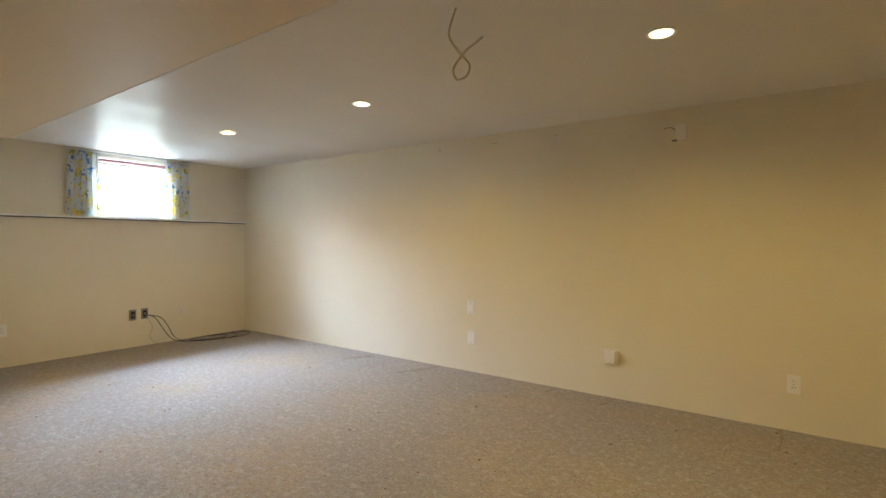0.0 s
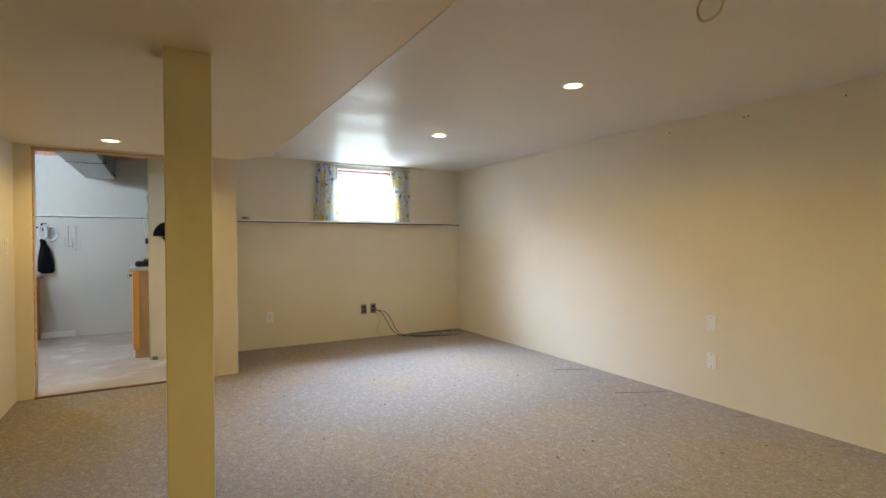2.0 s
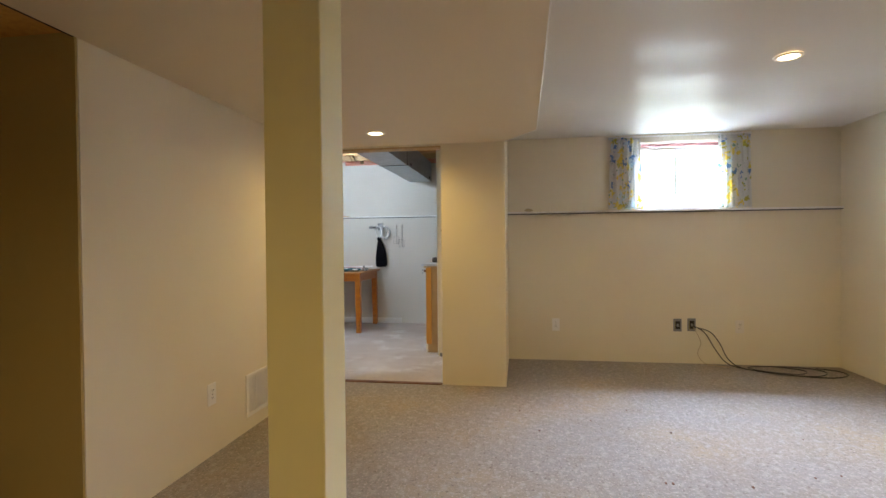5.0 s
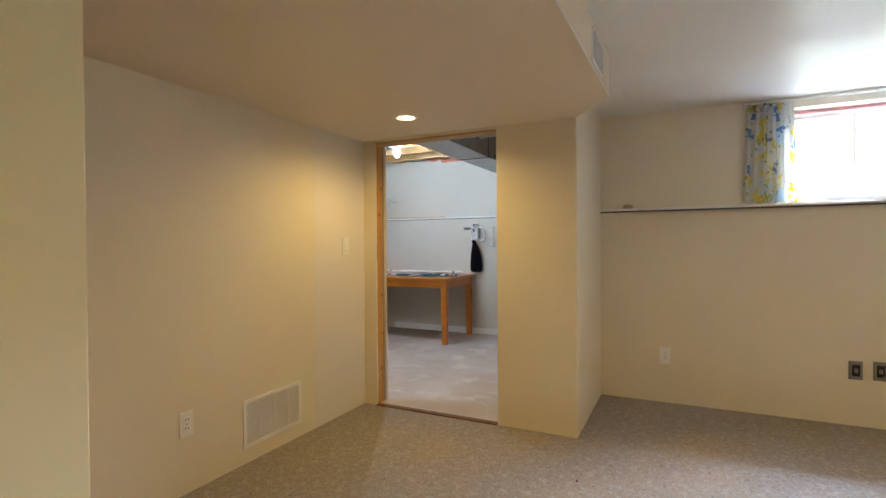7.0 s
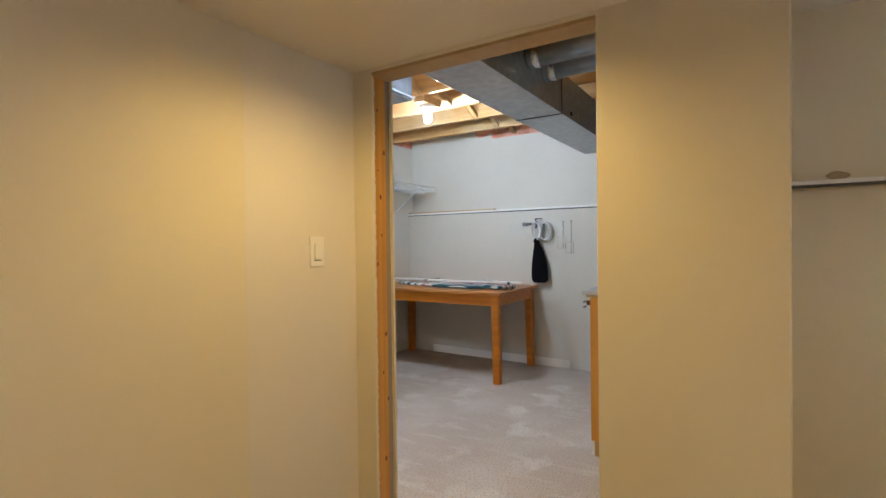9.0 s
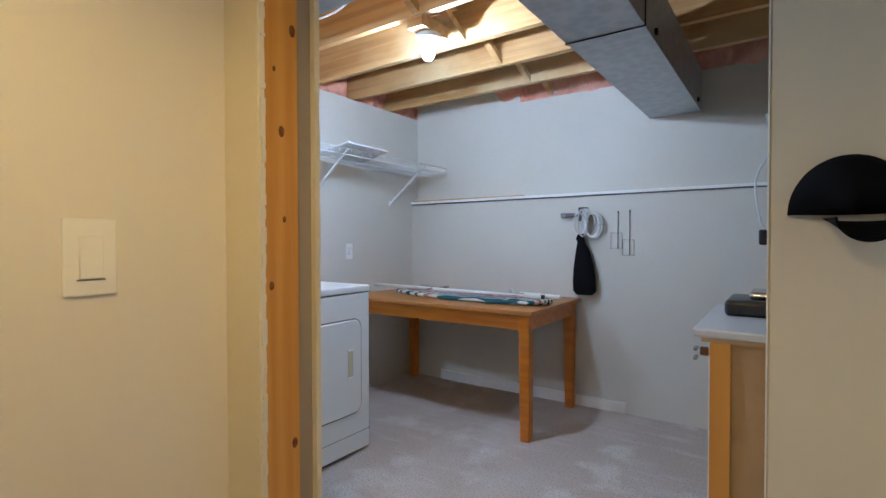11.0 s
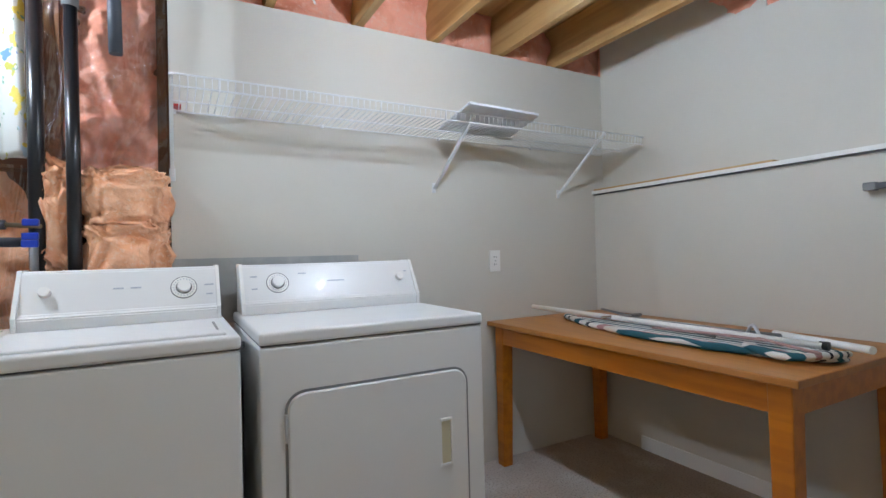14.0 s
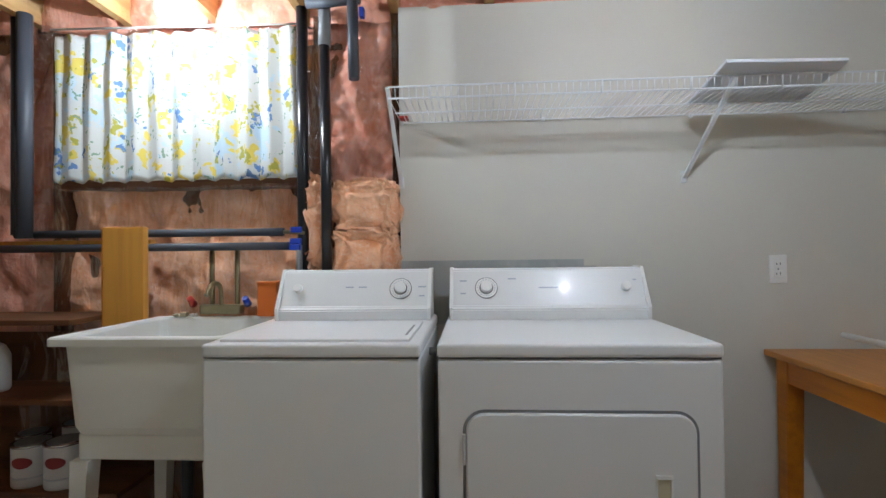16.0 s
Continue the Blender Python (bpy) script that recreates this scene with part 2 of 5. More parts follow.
def stripe_mat():
    m = bpy.data.materials.new("striped_cover_cloth")
    m.use_nodes = True
    nt = m.node_tree
    b = nt.nodes["Principled BSDF"]
    N, L = nt.nodes.new, nt.links.new
    sep = N("ShaderNodeSeparateXYZ")
    L(N("ShaderNodeNewGeometry").outputs["Position"], sep.inputs[0])
    mul = N("ShaderNodeMath")
    mul.operation = "MULTIPLY"
    mul.inputs[1].default_value = 5.5
    L(sep.outputs[0], mul.inputs[0])
    fr = N("ShaderNodeMath")
    fr.operation = "FRACT"
    L(mul.outputs[0], fr.inputs[0])
    ramp = N("ShaderNodeValToRGB")
    ramp.color_ramp.interpolation = "CONSTANT"
    e = ramp.color_ramp.elements
    e[0].position, e[0].color = 0.0, (0.74, 0.74, 0.72, 1)
    e[1].position, e[1].color = 0.13, (0.012, 0.09, 0.12, 1)
    for p, c in [(0.24, (0.74, 0.74, 0.72, 1)), (0.36, (0.01, 0.015, 0.03, 1)), (0.41, (0.74, 0.73, 0.70, 1)), (0.52, (0.42, 0.22, 0.23, 1)), (0.60, (0.66, 0.60, 0.56, 1)), (0.70, (0.012, 0.09, 0.12, 1)), (0.82, (0.74, 0.74, 0.72, 1)), (0.93, (0.02, 0.03, 0.05, 1))]:
        n = e.new(p)
        n.color = c
    L(fr.outputs[0], ramp.inputs[0])
    L(ramp.outputs[0], b.inputs["Base Color"])
    b.inputs["Roughness"].default_value = 0.9
    return m


M_STRIPE = stripe_mat()

# ---- mesh helpers ----
ORIGIN = {}


def part(name, bm, material, parent=None, label="", kind="", group="", category="", smooth=False):
    """One mesh object. The bmesh is in world metres; under a thing it is moved to the thing's base."""
    me = bpy.data.meshes.new(name)
    if smooth:
        for fc in bm.faces:
            fc.smooth = True
    base = ORIGIN.get(parent.name, Vector()) if parent else None
    if parent is None:
        lo = Vector([min(v.co[i] for v in bm.verts) for i in range(3)])
        hi = Vector([max(v.co[i] for v in bm.verts) for i in range(3)])
        base = Vector(((lo.x + hi.x) / 2, (lo.y + hi.y) / 2, lo.z))
    bmesh.ops.translate(bm, verts=bm.verts, vec=-base)
    bm.to_mesh(me)
    bm.free()
    me.materials.append(material)
    ob = new(name, me)
    if parent:
        ob.parent = parent
        ORIGIN[ob.name] = base
    else:
        ob.location = base
        ORIGIN[ob.name] = base
    return tagged(ob, label, category, group, kind)


def thing(name, loc, label, category, group=""):
    ob = new(name)
    ob.empty_display_size = 0.05
    ob.location = loc
    ORIGIN[ob.name] = Vector(loc)
    return tagged(ob, label, category, group)


def B(lo, hi, bevel=0.0, segs=2, bm=None):
    """A box, with rounded edges."""
    bm = bm or bmesh.new()
    r = bmesh.ops.create_cube(bm, size=1)
    vs = r["verts"]
    s = [abs(hi[i] - lo[i]) for i in range(3)]
    c = [(hi[i] + lo[i]) / 2 for i in range(3)]
    for v in vs:
        v.co = Vector([v.co[i] * s[i] + c[i] for i in range(3)])
    if bevel:
        es = list({e for v in vs for e in v.link_edges})
        bmesh.ops.bevel(bm, geom=es, offset=bevel, segments=segs, affect="EDGES", profile=0.5)
    return bm


def hull(bottom, top, bm=None):
    """A solid between two rings of equal length."""
    bm = bm or bmesh.new()
    a = [bm.verts.new(p) for p in bottom]
    b = [bm.verts.new(p) for p in top]
    n = len(a)
    bm.faces.new(list(reversed(a)))
    bm.faces.new(b)
    for i in range(n):
        bm.faces.new((a[i], a[(i + 1) % n], b[(i + 1) % n], b[i]))
    bmesh.ops.recalc_face_normals(bm, faces=bm.faces)
    return bm


def tube(points, r, n=8, bm=None, r2=None):
    """A round bar along a line of points."""
    bm = bm or bmesh.new()
    pts = [Vector(p) for p in points]
    rings = []
    up = None
    for i, p in enumerate(pts):
        d = (pts[min(i + 1, len(pts) - 1)] - pts[max(i - 1, 0)]).normalized()
        if up is None:
            up = Vector((0, 0, 1)) if abs(d.z) < 0.9 else Vector((1, 0, 0))
        u = d.cross(up).normalized()
        w = u.cross(d).normalized()
        up = w
        rr = r if r2 is None else r + (r2 - r) * i / (len(pts) - 1)
        rings.append([bm.verts.new(p + rr * (math.cos(2 * math.pi * k / n) * u + math.sin(2 * math.pi * k / n) * w)) for k in range(n)])
    for a, b in zip(rings, rings[1:]):
        for k in range(n):
            f = bm.faces.new((a[k], a[(k + 1) % n], b[(k + 1) % n], b[k]))
            f.smooth = True
    bm.faces.new(rings[0])
    bm.faces.new(list(reversed(rings[-1])))
    bmesh.ops.recalc_face_normals(bm, faces=bm.faces)
    return bm


def lathe(cx, cy, profile, n=24, bm=None, axis="z"):
    """A turned body: profile of (radius, height); axis z, or y for one that faces the room."""
    bm = bm or bmesh.new()
    rings = []
    for r, h in profile:
        ring = []
        for k in range(n):
            a = 2 * math.pi * k / n
            ring.append(bm.verts.new((cx + r * math.cos(a), cy + r * math.sin(a), h)))
        rings.append(ring)
    for a, b in zip(rings, rings[1:]):
        for k in range(n):
            bm.faces.new((a[k], a[(k + 1) % n], b[(k + 1) % n], b[k])).smooth = True
    bm.faces.new(list(reversed(rings[0])))
    bm.faces.new(rings[-1])
    bmesh.ops.recalc_face_normals(bm, faces=bm.faces)
    return bm


def curve_pts(ctrl, steps=10):
    """A smooth line through control points."""
    P = [Vector(p) for p in ctrl]
    P = [P[0] * 2 - P[1]] + P + [P[-1] * 2 - P[-2]]
    out = []
    for i in range(1, len(P) - 2):
        a, b, c, d = P[i - 1:i + 3]
        for s in range(steps):
            t = s / steps
            out.append(0.5 * ((2 * b) + (c - a) * t + (2 * a - 5 * b + 4 * c - d) * t * t + (3 * b - a - 3 * c + d) * t ** 3))
    out.append(P[-2])
    return out


def structure(name, lo, hi, material, label="", bevel=0.0):
    return part(name, B(lo, hi, bevel), material, None, label, "structure")


# ---- levels ----
CEIL, SOF, HEAD, JOIST = 2.08, 1.884, 1.857, 2.222
WX, NY, SY = -5.68, 3.80, -0.557
DX, DL, DR = -4.757, -0.456, 0.455
CHY = 0.952
LS, LW, LWU = -2.37, -7.60, -7.68
EX = 2.3

# ---- large structure: main room ----
structure("floor_main", (-4.757, SY - 0.02, -0.1), (EX, NY, 0.0), M_CARPET, "beige speckled cut-pile carpet in the empty main room")
structure("floor_bay", (WX, CHY, -0.1), (-4.757, NY, 0.0), M_CARPET, "beige speckled cut-pile carpet below the window")
structure("floor_stair_recess", (-2.57, -2.3, -0.1), (-1.2, SY - 0.02, 0.0), M_CARPET, "beige speckled carpet in the dark recess")
structure("wall_north", (-5.9, NY, -0.1), (EX, NY + 0.15, 2.5), M_WALL, "plain cream painted long wall")
structure("wall_east", (EX, -2.4, -0.1), (EX + 0.15, NY + 0.15, 2.5), M_WALL, "plain cream painted end wall")
# the board joints of the ceiling bow it by some millimetres
_c = bmesh.new()
_rows = []
for i in range(321):
    x = -5.9 + i * (EX + 5.9) / 320
    fade = 1 / (1 + math.exp(-(x + 5.2) * 8)) / (1 + math.exp((x + 1.6) * 3))
    z = CEIL - 0.005 * fade * math.sin(2 * math.pi * (x + 3.6) / 0.63)
    _rows.append([_c.verts.new(p) for p in ((x, 1.165, z), (x, NY, z), (x, NY, CEIL + 0.1), (x, 1.165, CEIL + 0.1))])
for _a, _b in zip(_rows, _rows[1:]):
    for k in range(4):
        _f = _c.faces.new((_a[k], _a[(k + 1) % 4], _b[(k + 1) % 4], _b[k]))
        _f.smooth = k == 0
_c.faces.new(_rows[0])
_c.faces.new(list(reversed(_rows[-1])))
for _e in _c.edges:
    _e.smooth = not (len(_e.link_faces) == 2 and _e.link_faces[0].smooth != _e.link_faces[1].smooth)
bmesh.ops.recalc_face_normals(_c, faces=_c.faces)
part("ceiling_main", _c, M_CEIL, None, "satin off-white painted ceiling with pot lights", "structure")
WINY0, WINY1, WINZ0, WINZ1 = 2.12, 2.86, 1.40, 2.01
w = B((WX - 0.25, CHY, -0.1), (WX, WINY0, 2.5))
B((WX - 0.25, WINY1, -0.1), (WX, NY, 2.5), bm=w)
B((WX - 0.25, WINY0, -0.1), (WX, WINY1, WINZ0), bm=w)
B((WX - 0.25, WINY0, WINZ1), (WX, WINY1, 2.5), bm=w)
part("wall_west", w, M_WALL, None, "cream painted window wall with a ledge", "structure")
# soffit with a slanted end
sb = [(-4.757, SY), (EX, SY), (EX, 1.135), (-1.0, 1.14), (-4.41, 1.178), (-4.757, CHY)]
part("ceiling_soffit", hull([(x, y, SOF) for x, y in sb], [(x, y, CEIL + 0.1) for x, y in sb]), M_SOFFIT, None, "lowered painted soffit with a slanted end, tinted tan for its warmer light", "structure")
# thin white tube paints the highlight line on the soffit's lower edge
_e = bmesh.new()
for _a, _b in zip(sb[2:], sb[3:]):
    tube([(_a[0], _a[1] + 0.001, SOF + 0.001), (_b[0], _b[1] + 0.001, SOF + 0.001)], 0.0035, 6, bm=_e)
part("trim_soffit_highlight", _e, M_PLASTIC, None, "thin pale bead standing in for the highlight along the soffit edge", "structure")
structure("ceiling_bay", (WX, CHY, CEIL), (-4.0, 1.165, CEIL + 0.1), M_CEIL, "satin off-white painted ceiling strip")
# south side
structure("wall_south", (-4.865, SY - 0.12, -0.1), (-2.575, SY, 2.5), M_WALL, "cream painted wall with grille, outlet and switch")
# recess walls are a darker tan than the cream room walls
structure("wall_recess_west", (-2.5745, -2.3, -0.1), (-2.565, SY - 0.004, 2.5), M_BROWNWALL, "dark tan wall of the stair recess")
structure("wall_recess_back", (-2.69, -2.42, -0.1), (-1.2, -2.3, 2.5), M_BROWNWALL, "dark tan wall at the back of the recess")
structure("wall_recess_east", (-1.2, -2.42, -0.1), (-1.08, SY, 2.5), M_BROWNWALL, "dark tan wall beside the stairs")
structure("wall_south_east", (-1.08, SY - 0.12, -0.1), (EX, SY, 2.5), M_WALL, "cream painted wall")
structure("ceiling_recess", (-2.69, -2.42, 1.905), (-1.08, SY - 0.003, 2.12), M_STUD, "bare orange wood over the stair recess")
structure("trim_recess", (-2.565, SY - 0.015, SOF + 0.002), (-1.2, SY - 0.004, 1.9045), M_DARK, "thin dark edge above the recess opening")
# door wall
part("wall_door_left", B((DX - 0.139, SY, -0.1), (DX - 0.127, DL, 2.5), bm=B((DX - 0.013, SY, -0.1), (DX, DL, 2.5))), M_WALL, None, "cream drywall beside the rough opening", "structure")
structure("wall_door_right", (DX - 0.108, DR, -0.1), (DX, CHY, 2.5), M_WALL, "cream painted wall beside the rough opening", 0.004)
structure("wall_jog_north", (-5.93, CHY - 0.12, -0.1), (DX - 0.108, CHY, 2.5), M_WALL, "cream painted return wall")
part("wall_door_header", B((DX - 0.108, DL, HEAD + 0.012), (DX, DR, 2.5)), M_WALL, None, "cream drywall over the rough opening", "structure")
structure("trim_header", (DX - 0.106, DL, HEAD), (DX - 0.002, DR, HEAD + 0.012), M_PLY, "pale raw wood under the header")
# added filler; its colour paints the gap's shadow
structure("trim_gap", (DX - 0.126, DL - 0.05, 0), (DX - 0.087, DL - 0.012, 2.2), M_GAPW, "recessed filler in the grey-brown of the shaded gap behind the opening stud")
st = structure("trim_stud", (DX - 0.086, DL - 0.05, 0), (DX - 0.014, DL - 0.001, 2.5), M_STUD, "bare orange pine stud with knots in the opening")
for kx, kz, kr in [(-0.07, 1.55, 0.011), (-0.03, 1.47, 0.005), (-0.045, 1.36, 0.010), (-0.05, 1.20, 0.006), (-0.022, 1.08, 0.008), (-0.07, 0.78, 0.010), (-0.05, 0.62, 0.007), (-0.08, 0.50, 0.009), (-0.03, 1.72, 0.006), (-0.06, 0.25, 0.011)]:
    kb = lathe(0, 0, [(kr * 0.62, 0), (kr * 0.55, 0.0010)], 12)
    for v in kb.verts:
        v.co = Vector((DX - 0.005 + kx + v.co.x, DL - 0.001 + v.co.z, kz + v.co.y * 1.7))
    k = part("knot", kb, M_KNOT, None, "", "structure")
    k.parent, k.matrix_parent_inverse = st, Matrix.Translation(-st.location)
# crumbly drywall edge
random.seed(4)
ce = bmesh.new()
zz = 0.02
while zz < 1.84:
    h = random.uniform(0.004, 0.022)
    B((DX - 0.013, DL, zz), (DX - random.uniform(0.0005, 0.006), DL + random.uniform(0.0008, 0.0055), zz + h), bm=ce)
    zz += h
part("trim_drywall_edge", ce, M_PATCH, None, "crumbling white drywall edge beside the stud", "structure")
structure("threshold", (DX - 0.03, DL + 0.002, 0.0), (DX + 0.012, DR - 0.002, 0.008), M_DARKWOOD, "dark carpet edge strip in the opening")

# ---- large structure: laundry ----
structure("floor_laundry", (-7.9, -2.6, -0.1), (-5.93, 1.4, 0.0), M_LCARPET, "worn short pinkish-grey carpet with pale scuffs")
structure("floor_laundry_door", (-5.93, -2.6, -0.1), (DX - 0.03, CHY - 0.1, 0.0), M_LCARPET, "worn short pinkish-grey carpet with pale scuffs")
structure("floor_laundry_east", (DX - 0.03, -2.6, -0.1), (-2.69, SY - 0.12, 0.0), M_LCARPET, "worn short pinkish-grey carpet")
structure("wall_laundry_west", (LW - 0.3, -2.6, -0.1), (LW, 1.4, 1.47), M_LWALL, "off-white lower wall in the laundry")
structure("wall_laundry_west_upper", (LWU - 0.22, -2.6, 1.47), (LWU, 1.4, 2.215), M_LWALL, "off-white upper wall in the laundry")
structure("wall_laundry_west_top", (LWU - 0.02, LS, 2.2155), (LWU, -1.38, 2.456), M_LWALL, "plain drywall rising between the joists above the laundry wall")
structure("wall_laundry_south", (-7.9, LS - 0.013, 0.0), (-5.293, LS, 2.215), M_LWALL, "off-white drywall behind the appliances")
structure("wall_laundry_north", (-7.9, 1.3, -0.1), (-5.93, 1.42, 2.5), M_LWALL, "off-white wall")
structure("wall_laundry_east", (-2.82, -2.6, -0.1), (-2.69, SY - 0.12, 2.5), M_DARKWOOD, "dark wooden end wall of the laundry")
structure("wall_jog", (-5.80, 0.265, 0.0), (-5.715, CHY - 0.12, 2.215), M_WALL, "cream partition with a cap hung on it", 0.003)
structure("trim_partition_edge", (-5.803, 0.261, 0.0), (-5.712, 0.265, 2.215), M_PLASTIC, "white corner bead on the partition")
structure("ledge_laundry", (LWU, LS, 1.47), (LW + 0.022, 1.3, 1.488), M_PLASTIC, "long narrow white ledge")
# grey strip stands in for the shadow line under the ledge
structure("trim_ledge_shadow", (LW, LS, 1.462), (LW + 0.012, 1.3, 1.4695), M_GAPG, "thin grey strip painted as the shadow under the ledge")
structure("trim_loose_slat", (LWU + 0.01, LS, 1.489), (LW + 0.005, -1.33, 1.500), M_PINE, "loose thin wooden slat lying on the ledge")
bb = B((LW, -2.06, 0.0), (LW + 0.012, -0.56, 0.075), 0.002)
part("baseboard_laundry", bb, M_PLASTIC, None, "short white baseboard under the table", "structure")
# exterior wall behind the sink, with window
w = B((-5.293, -2.75, -0.1), (-4.82, -2.52, 2.5))
B((-3.78, -2.75, -0.1), (-2.69, -2.52, 2.5), bm=w)
B((-4.82, -2.75, -0.1), (-3.78, -2.52, 1.52), bm=w)
B((-4.82, -2.75, 2.12), (-3.78, -2.52, 2.5), bm=w)
B((-7.9, -2.75, -0.1), (-5.293, -2.52, 2.5), bm=w)
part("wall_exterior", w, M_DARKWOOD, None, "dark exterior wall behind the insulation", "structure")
structure("ceiling_subfloor", (-7.95, -2.6, JOIST + 0.236), (DX - 0.108, 1.42, JOIST + 0.26), M_PINE, "raw wooden subfloor above the joists")
structure("ceiling_subfloor_east", (DX - 0.108, -2.75, JOIST + 0.236), (-2.69, SY - 0.12, JOIST + 0.26), M_PINE, "raw wooden subfloor above the joists")
structure("roof_slab", (-7.95, -2.8, 2.5), (EX + 0.2, 1.42, 2.6), M_PINE, "floor of the storey above")
structure("roof_slab_north", (-5.93, 1.42, 2.5), (EX + 0.2, NY + 0.2, 2.6), M_PINE, "floor of the storey above")
structure("wall_rim_west", (-7.9, -2.6, 2.216), (LWU - 0.09, 1.42, 2.5), M_PINE, "wooden rim above the laundry wall")
# joists, one object each
for i in range(13):
    x1 = -7.352 + 0.412 * i
    y1 = 1.42 if x1 + 0.04 < DX - 0.108 else SY - 0.125
    structure("joist", (x1, -2.52, JOIST), (x1 + 0.04, y1, JOIST + 0.235), M_PINE, "bare spruce floor joist", 0.002)
# cross bridging between joists
for i in range(-1, 11):
    x1 = -7.352 + 0.412 * i + 0.042
    x2 = x1 + 0.368
    for s in (0, 1):
        a, b2 = (x1, x2) if s else (x2, x1)
        yb = -1.20 + 0.045 * s
        br = hull([(a, yb, JOIST + 0.005), (a, yb + 0.038, JOIST + 0.005), (a, yb + 0.038, JOIST + 0.045), (a, yb, JOIST + 0.045)],
                  [(b2, yb, JOIST + 0.185), (b2, yb + 0.038, JOIST + 0.185), (b2, yb + 0.038, JOIST + 0.225), (b2, yb, JOIST + 0.225)])
        part("bridging", br, M_PINE, None, "diagonal spruce bridging between joists", "structure")


def lumpy(lo, hi, axis, amp, scale, seed, nx=40, nz=30, folds=False):
    """A bulging sheet in the plane across an axis."""
    bm = bmesh.new()
    grid = []
    for j in range(nz + 1):
        row = []
        for i in range(nx + 1):
            u, v = i / nx, j / nz
            if axis == "y":
                p = Vector((lo[0] + (hi[0] - lo[0]) * u, lo[1], lo[2] + (hi[2] - lo[2]) * v))
            else:
                p = Vector((lo[0], lo[1] + (hi[1] - lo[1]) * u, lo[2] + (hi[2] - lo[2]) * v))
            if folds:
                q = Vector(((p.x + 0.25 * p.z) * scale * 1.25, p.y, p.z * scale * 0.26)) + Vector((seed, seed, seed))
                q.x += 0.8 * noise.noise(p * 3)
                n = 1.1 - 2.2 * abs(noise.fractal(q, 1.0, 2.1, 2))
            else:
                n = noise.fractal(p * scale + Vector((seed, seed, seed)), 1.0, 2.0, 5)
            d = amp * (n + 0.5 * (1 - (2 * u - 1) ** 4) * (1 - (2 * v - 1) ** 6))
            if axis == "y":
                p.y += d
            else:
                p.x += d
            row.append(bm.verts.new(p))
        grid.append(row)
    for j in range(nz):
        for i in range(nx):
            bm.faces.new((grid[j][i], grid[j][i + 1], grid[j + 1][i + 1], grid[j + 1][i])).smooth = True
    return bm


def batt(name, lo, hi, axis, amp, scale, seed, material, label, **kw):
    return part(name, lumpy(lo, hi, axis, amp, scale, seed, **kw), material, None, label, "structure")


# rim insulation between joists, south and west
for i in range(-1, 11):
    x1 = -7.352 + 0.412 * i + 0.042
    batt("insulation_rim", (x1, -2.42, 2.19), (x1 + 0.368, -2.42, JOIST + 0.235), "y", 0.05, 6, i, M_PINK, "pink glass wool stuffed between joists", nx=16, nz=10)
batt("insulation_rim_west", (-7.70, -2.4, 2.20), (-7.70, 1.3, JOIST + 0.235), "x", 0.03, 4, 3, M_PINK, "pink glass wool above the laundry wall", nx=90, nz=10)
batt("film_rim_west", (-7.665, -1.3, 2.21), (-7.665, 1.3, JOIST + 0.235), "x", 0.03, 5, 8, M_FILM, "clear vapour film over pink wool", nx=60, nz=10, folds=True)
# stud bays behind the sink
for k, sx in enumerate([-5.29, -4.94, -3.72, -3.32, -2.92]):
    structure("stud", (sx, -2.52, 0.0), (sx + 0.038, -2.43, JOIST), M_DARKWOOD, "bare stud between insulation bays", 0.002)
structure("stud_sill", (-4.90, -2.52, 1.468), (-3.72, -2.42, 1.492), M_DARKWOOD, "dark sill plate below the window")
batt("insulation_bay", (-5.25, -2.50, 1.42), (-4.94, -2.50, JOIST), "y", 0.06, 7, 1, M_PINK, "pink glass wool behind clear film", nx=24, nz=60)
batt("insulation_bay", (-4.90, -2.50, 0.0), (-3.72, -2.50, 1.466), "y", 0.07, 4.5, 2, M_ORANGEW, "peach glass wool behind clear film", nx=60, nz=60)
batt("insulation_bay", (-4.90, -2.50, 2.13), (-3.72, -2.50, JOIST + 0.2), "y", 0.05, 5, 5, M_PINK, "pink glass wool above the window", nx=50, nz=10)
batt("insulation_bay", (-3.68, -2.50, 0.0), (-3.32, -2.50, JOIST), "y", 0.05, 5, 6, M_PINK, "pink glass wool behind clear film", nx=20, nz=60)
batt("insulation_bay", (-3.28, -2.50, 0.0), (-2.82, -2.50, JOIST), "y", 0.05, 5, 7, M_PINK, "pink glass wool behind clear film", nx=20, nz=60)
batt("vapour_film", (-5.285, -2.415, 1.46), (-4.88, -2.415, JOIST), "y", 0.075, 7, 11, M_FILM, "loose wrinkled clear film hanging in front of pink wool", nx=50, nz=90, folds=True)
batt("vapour_film", (-4.90, -2.405, 0.1), (-3.55, -2.405, 1.47), "y", 0.045, 6, 12, M_FILM, "loose wrinkled clear film over peach wool", nx=80, nz=70, folds=True)
batt("vapour_film", (-4.88, -2.40, 2.14), (-3.3, -2.40, JOIST + 0.1), "y", 0.045, 6, 13, M_FILM, "loose clear film above the curtain", nx=60, nz=10, folds=True)
batt("vapour_film", (-3.74, -2.41, 1.4), (-3.2, -2.41, JOIST), "y", 0.045, 6, 14, M_FILM, "loose clear film over dark studs", nx=30, nz=50, folds=True)


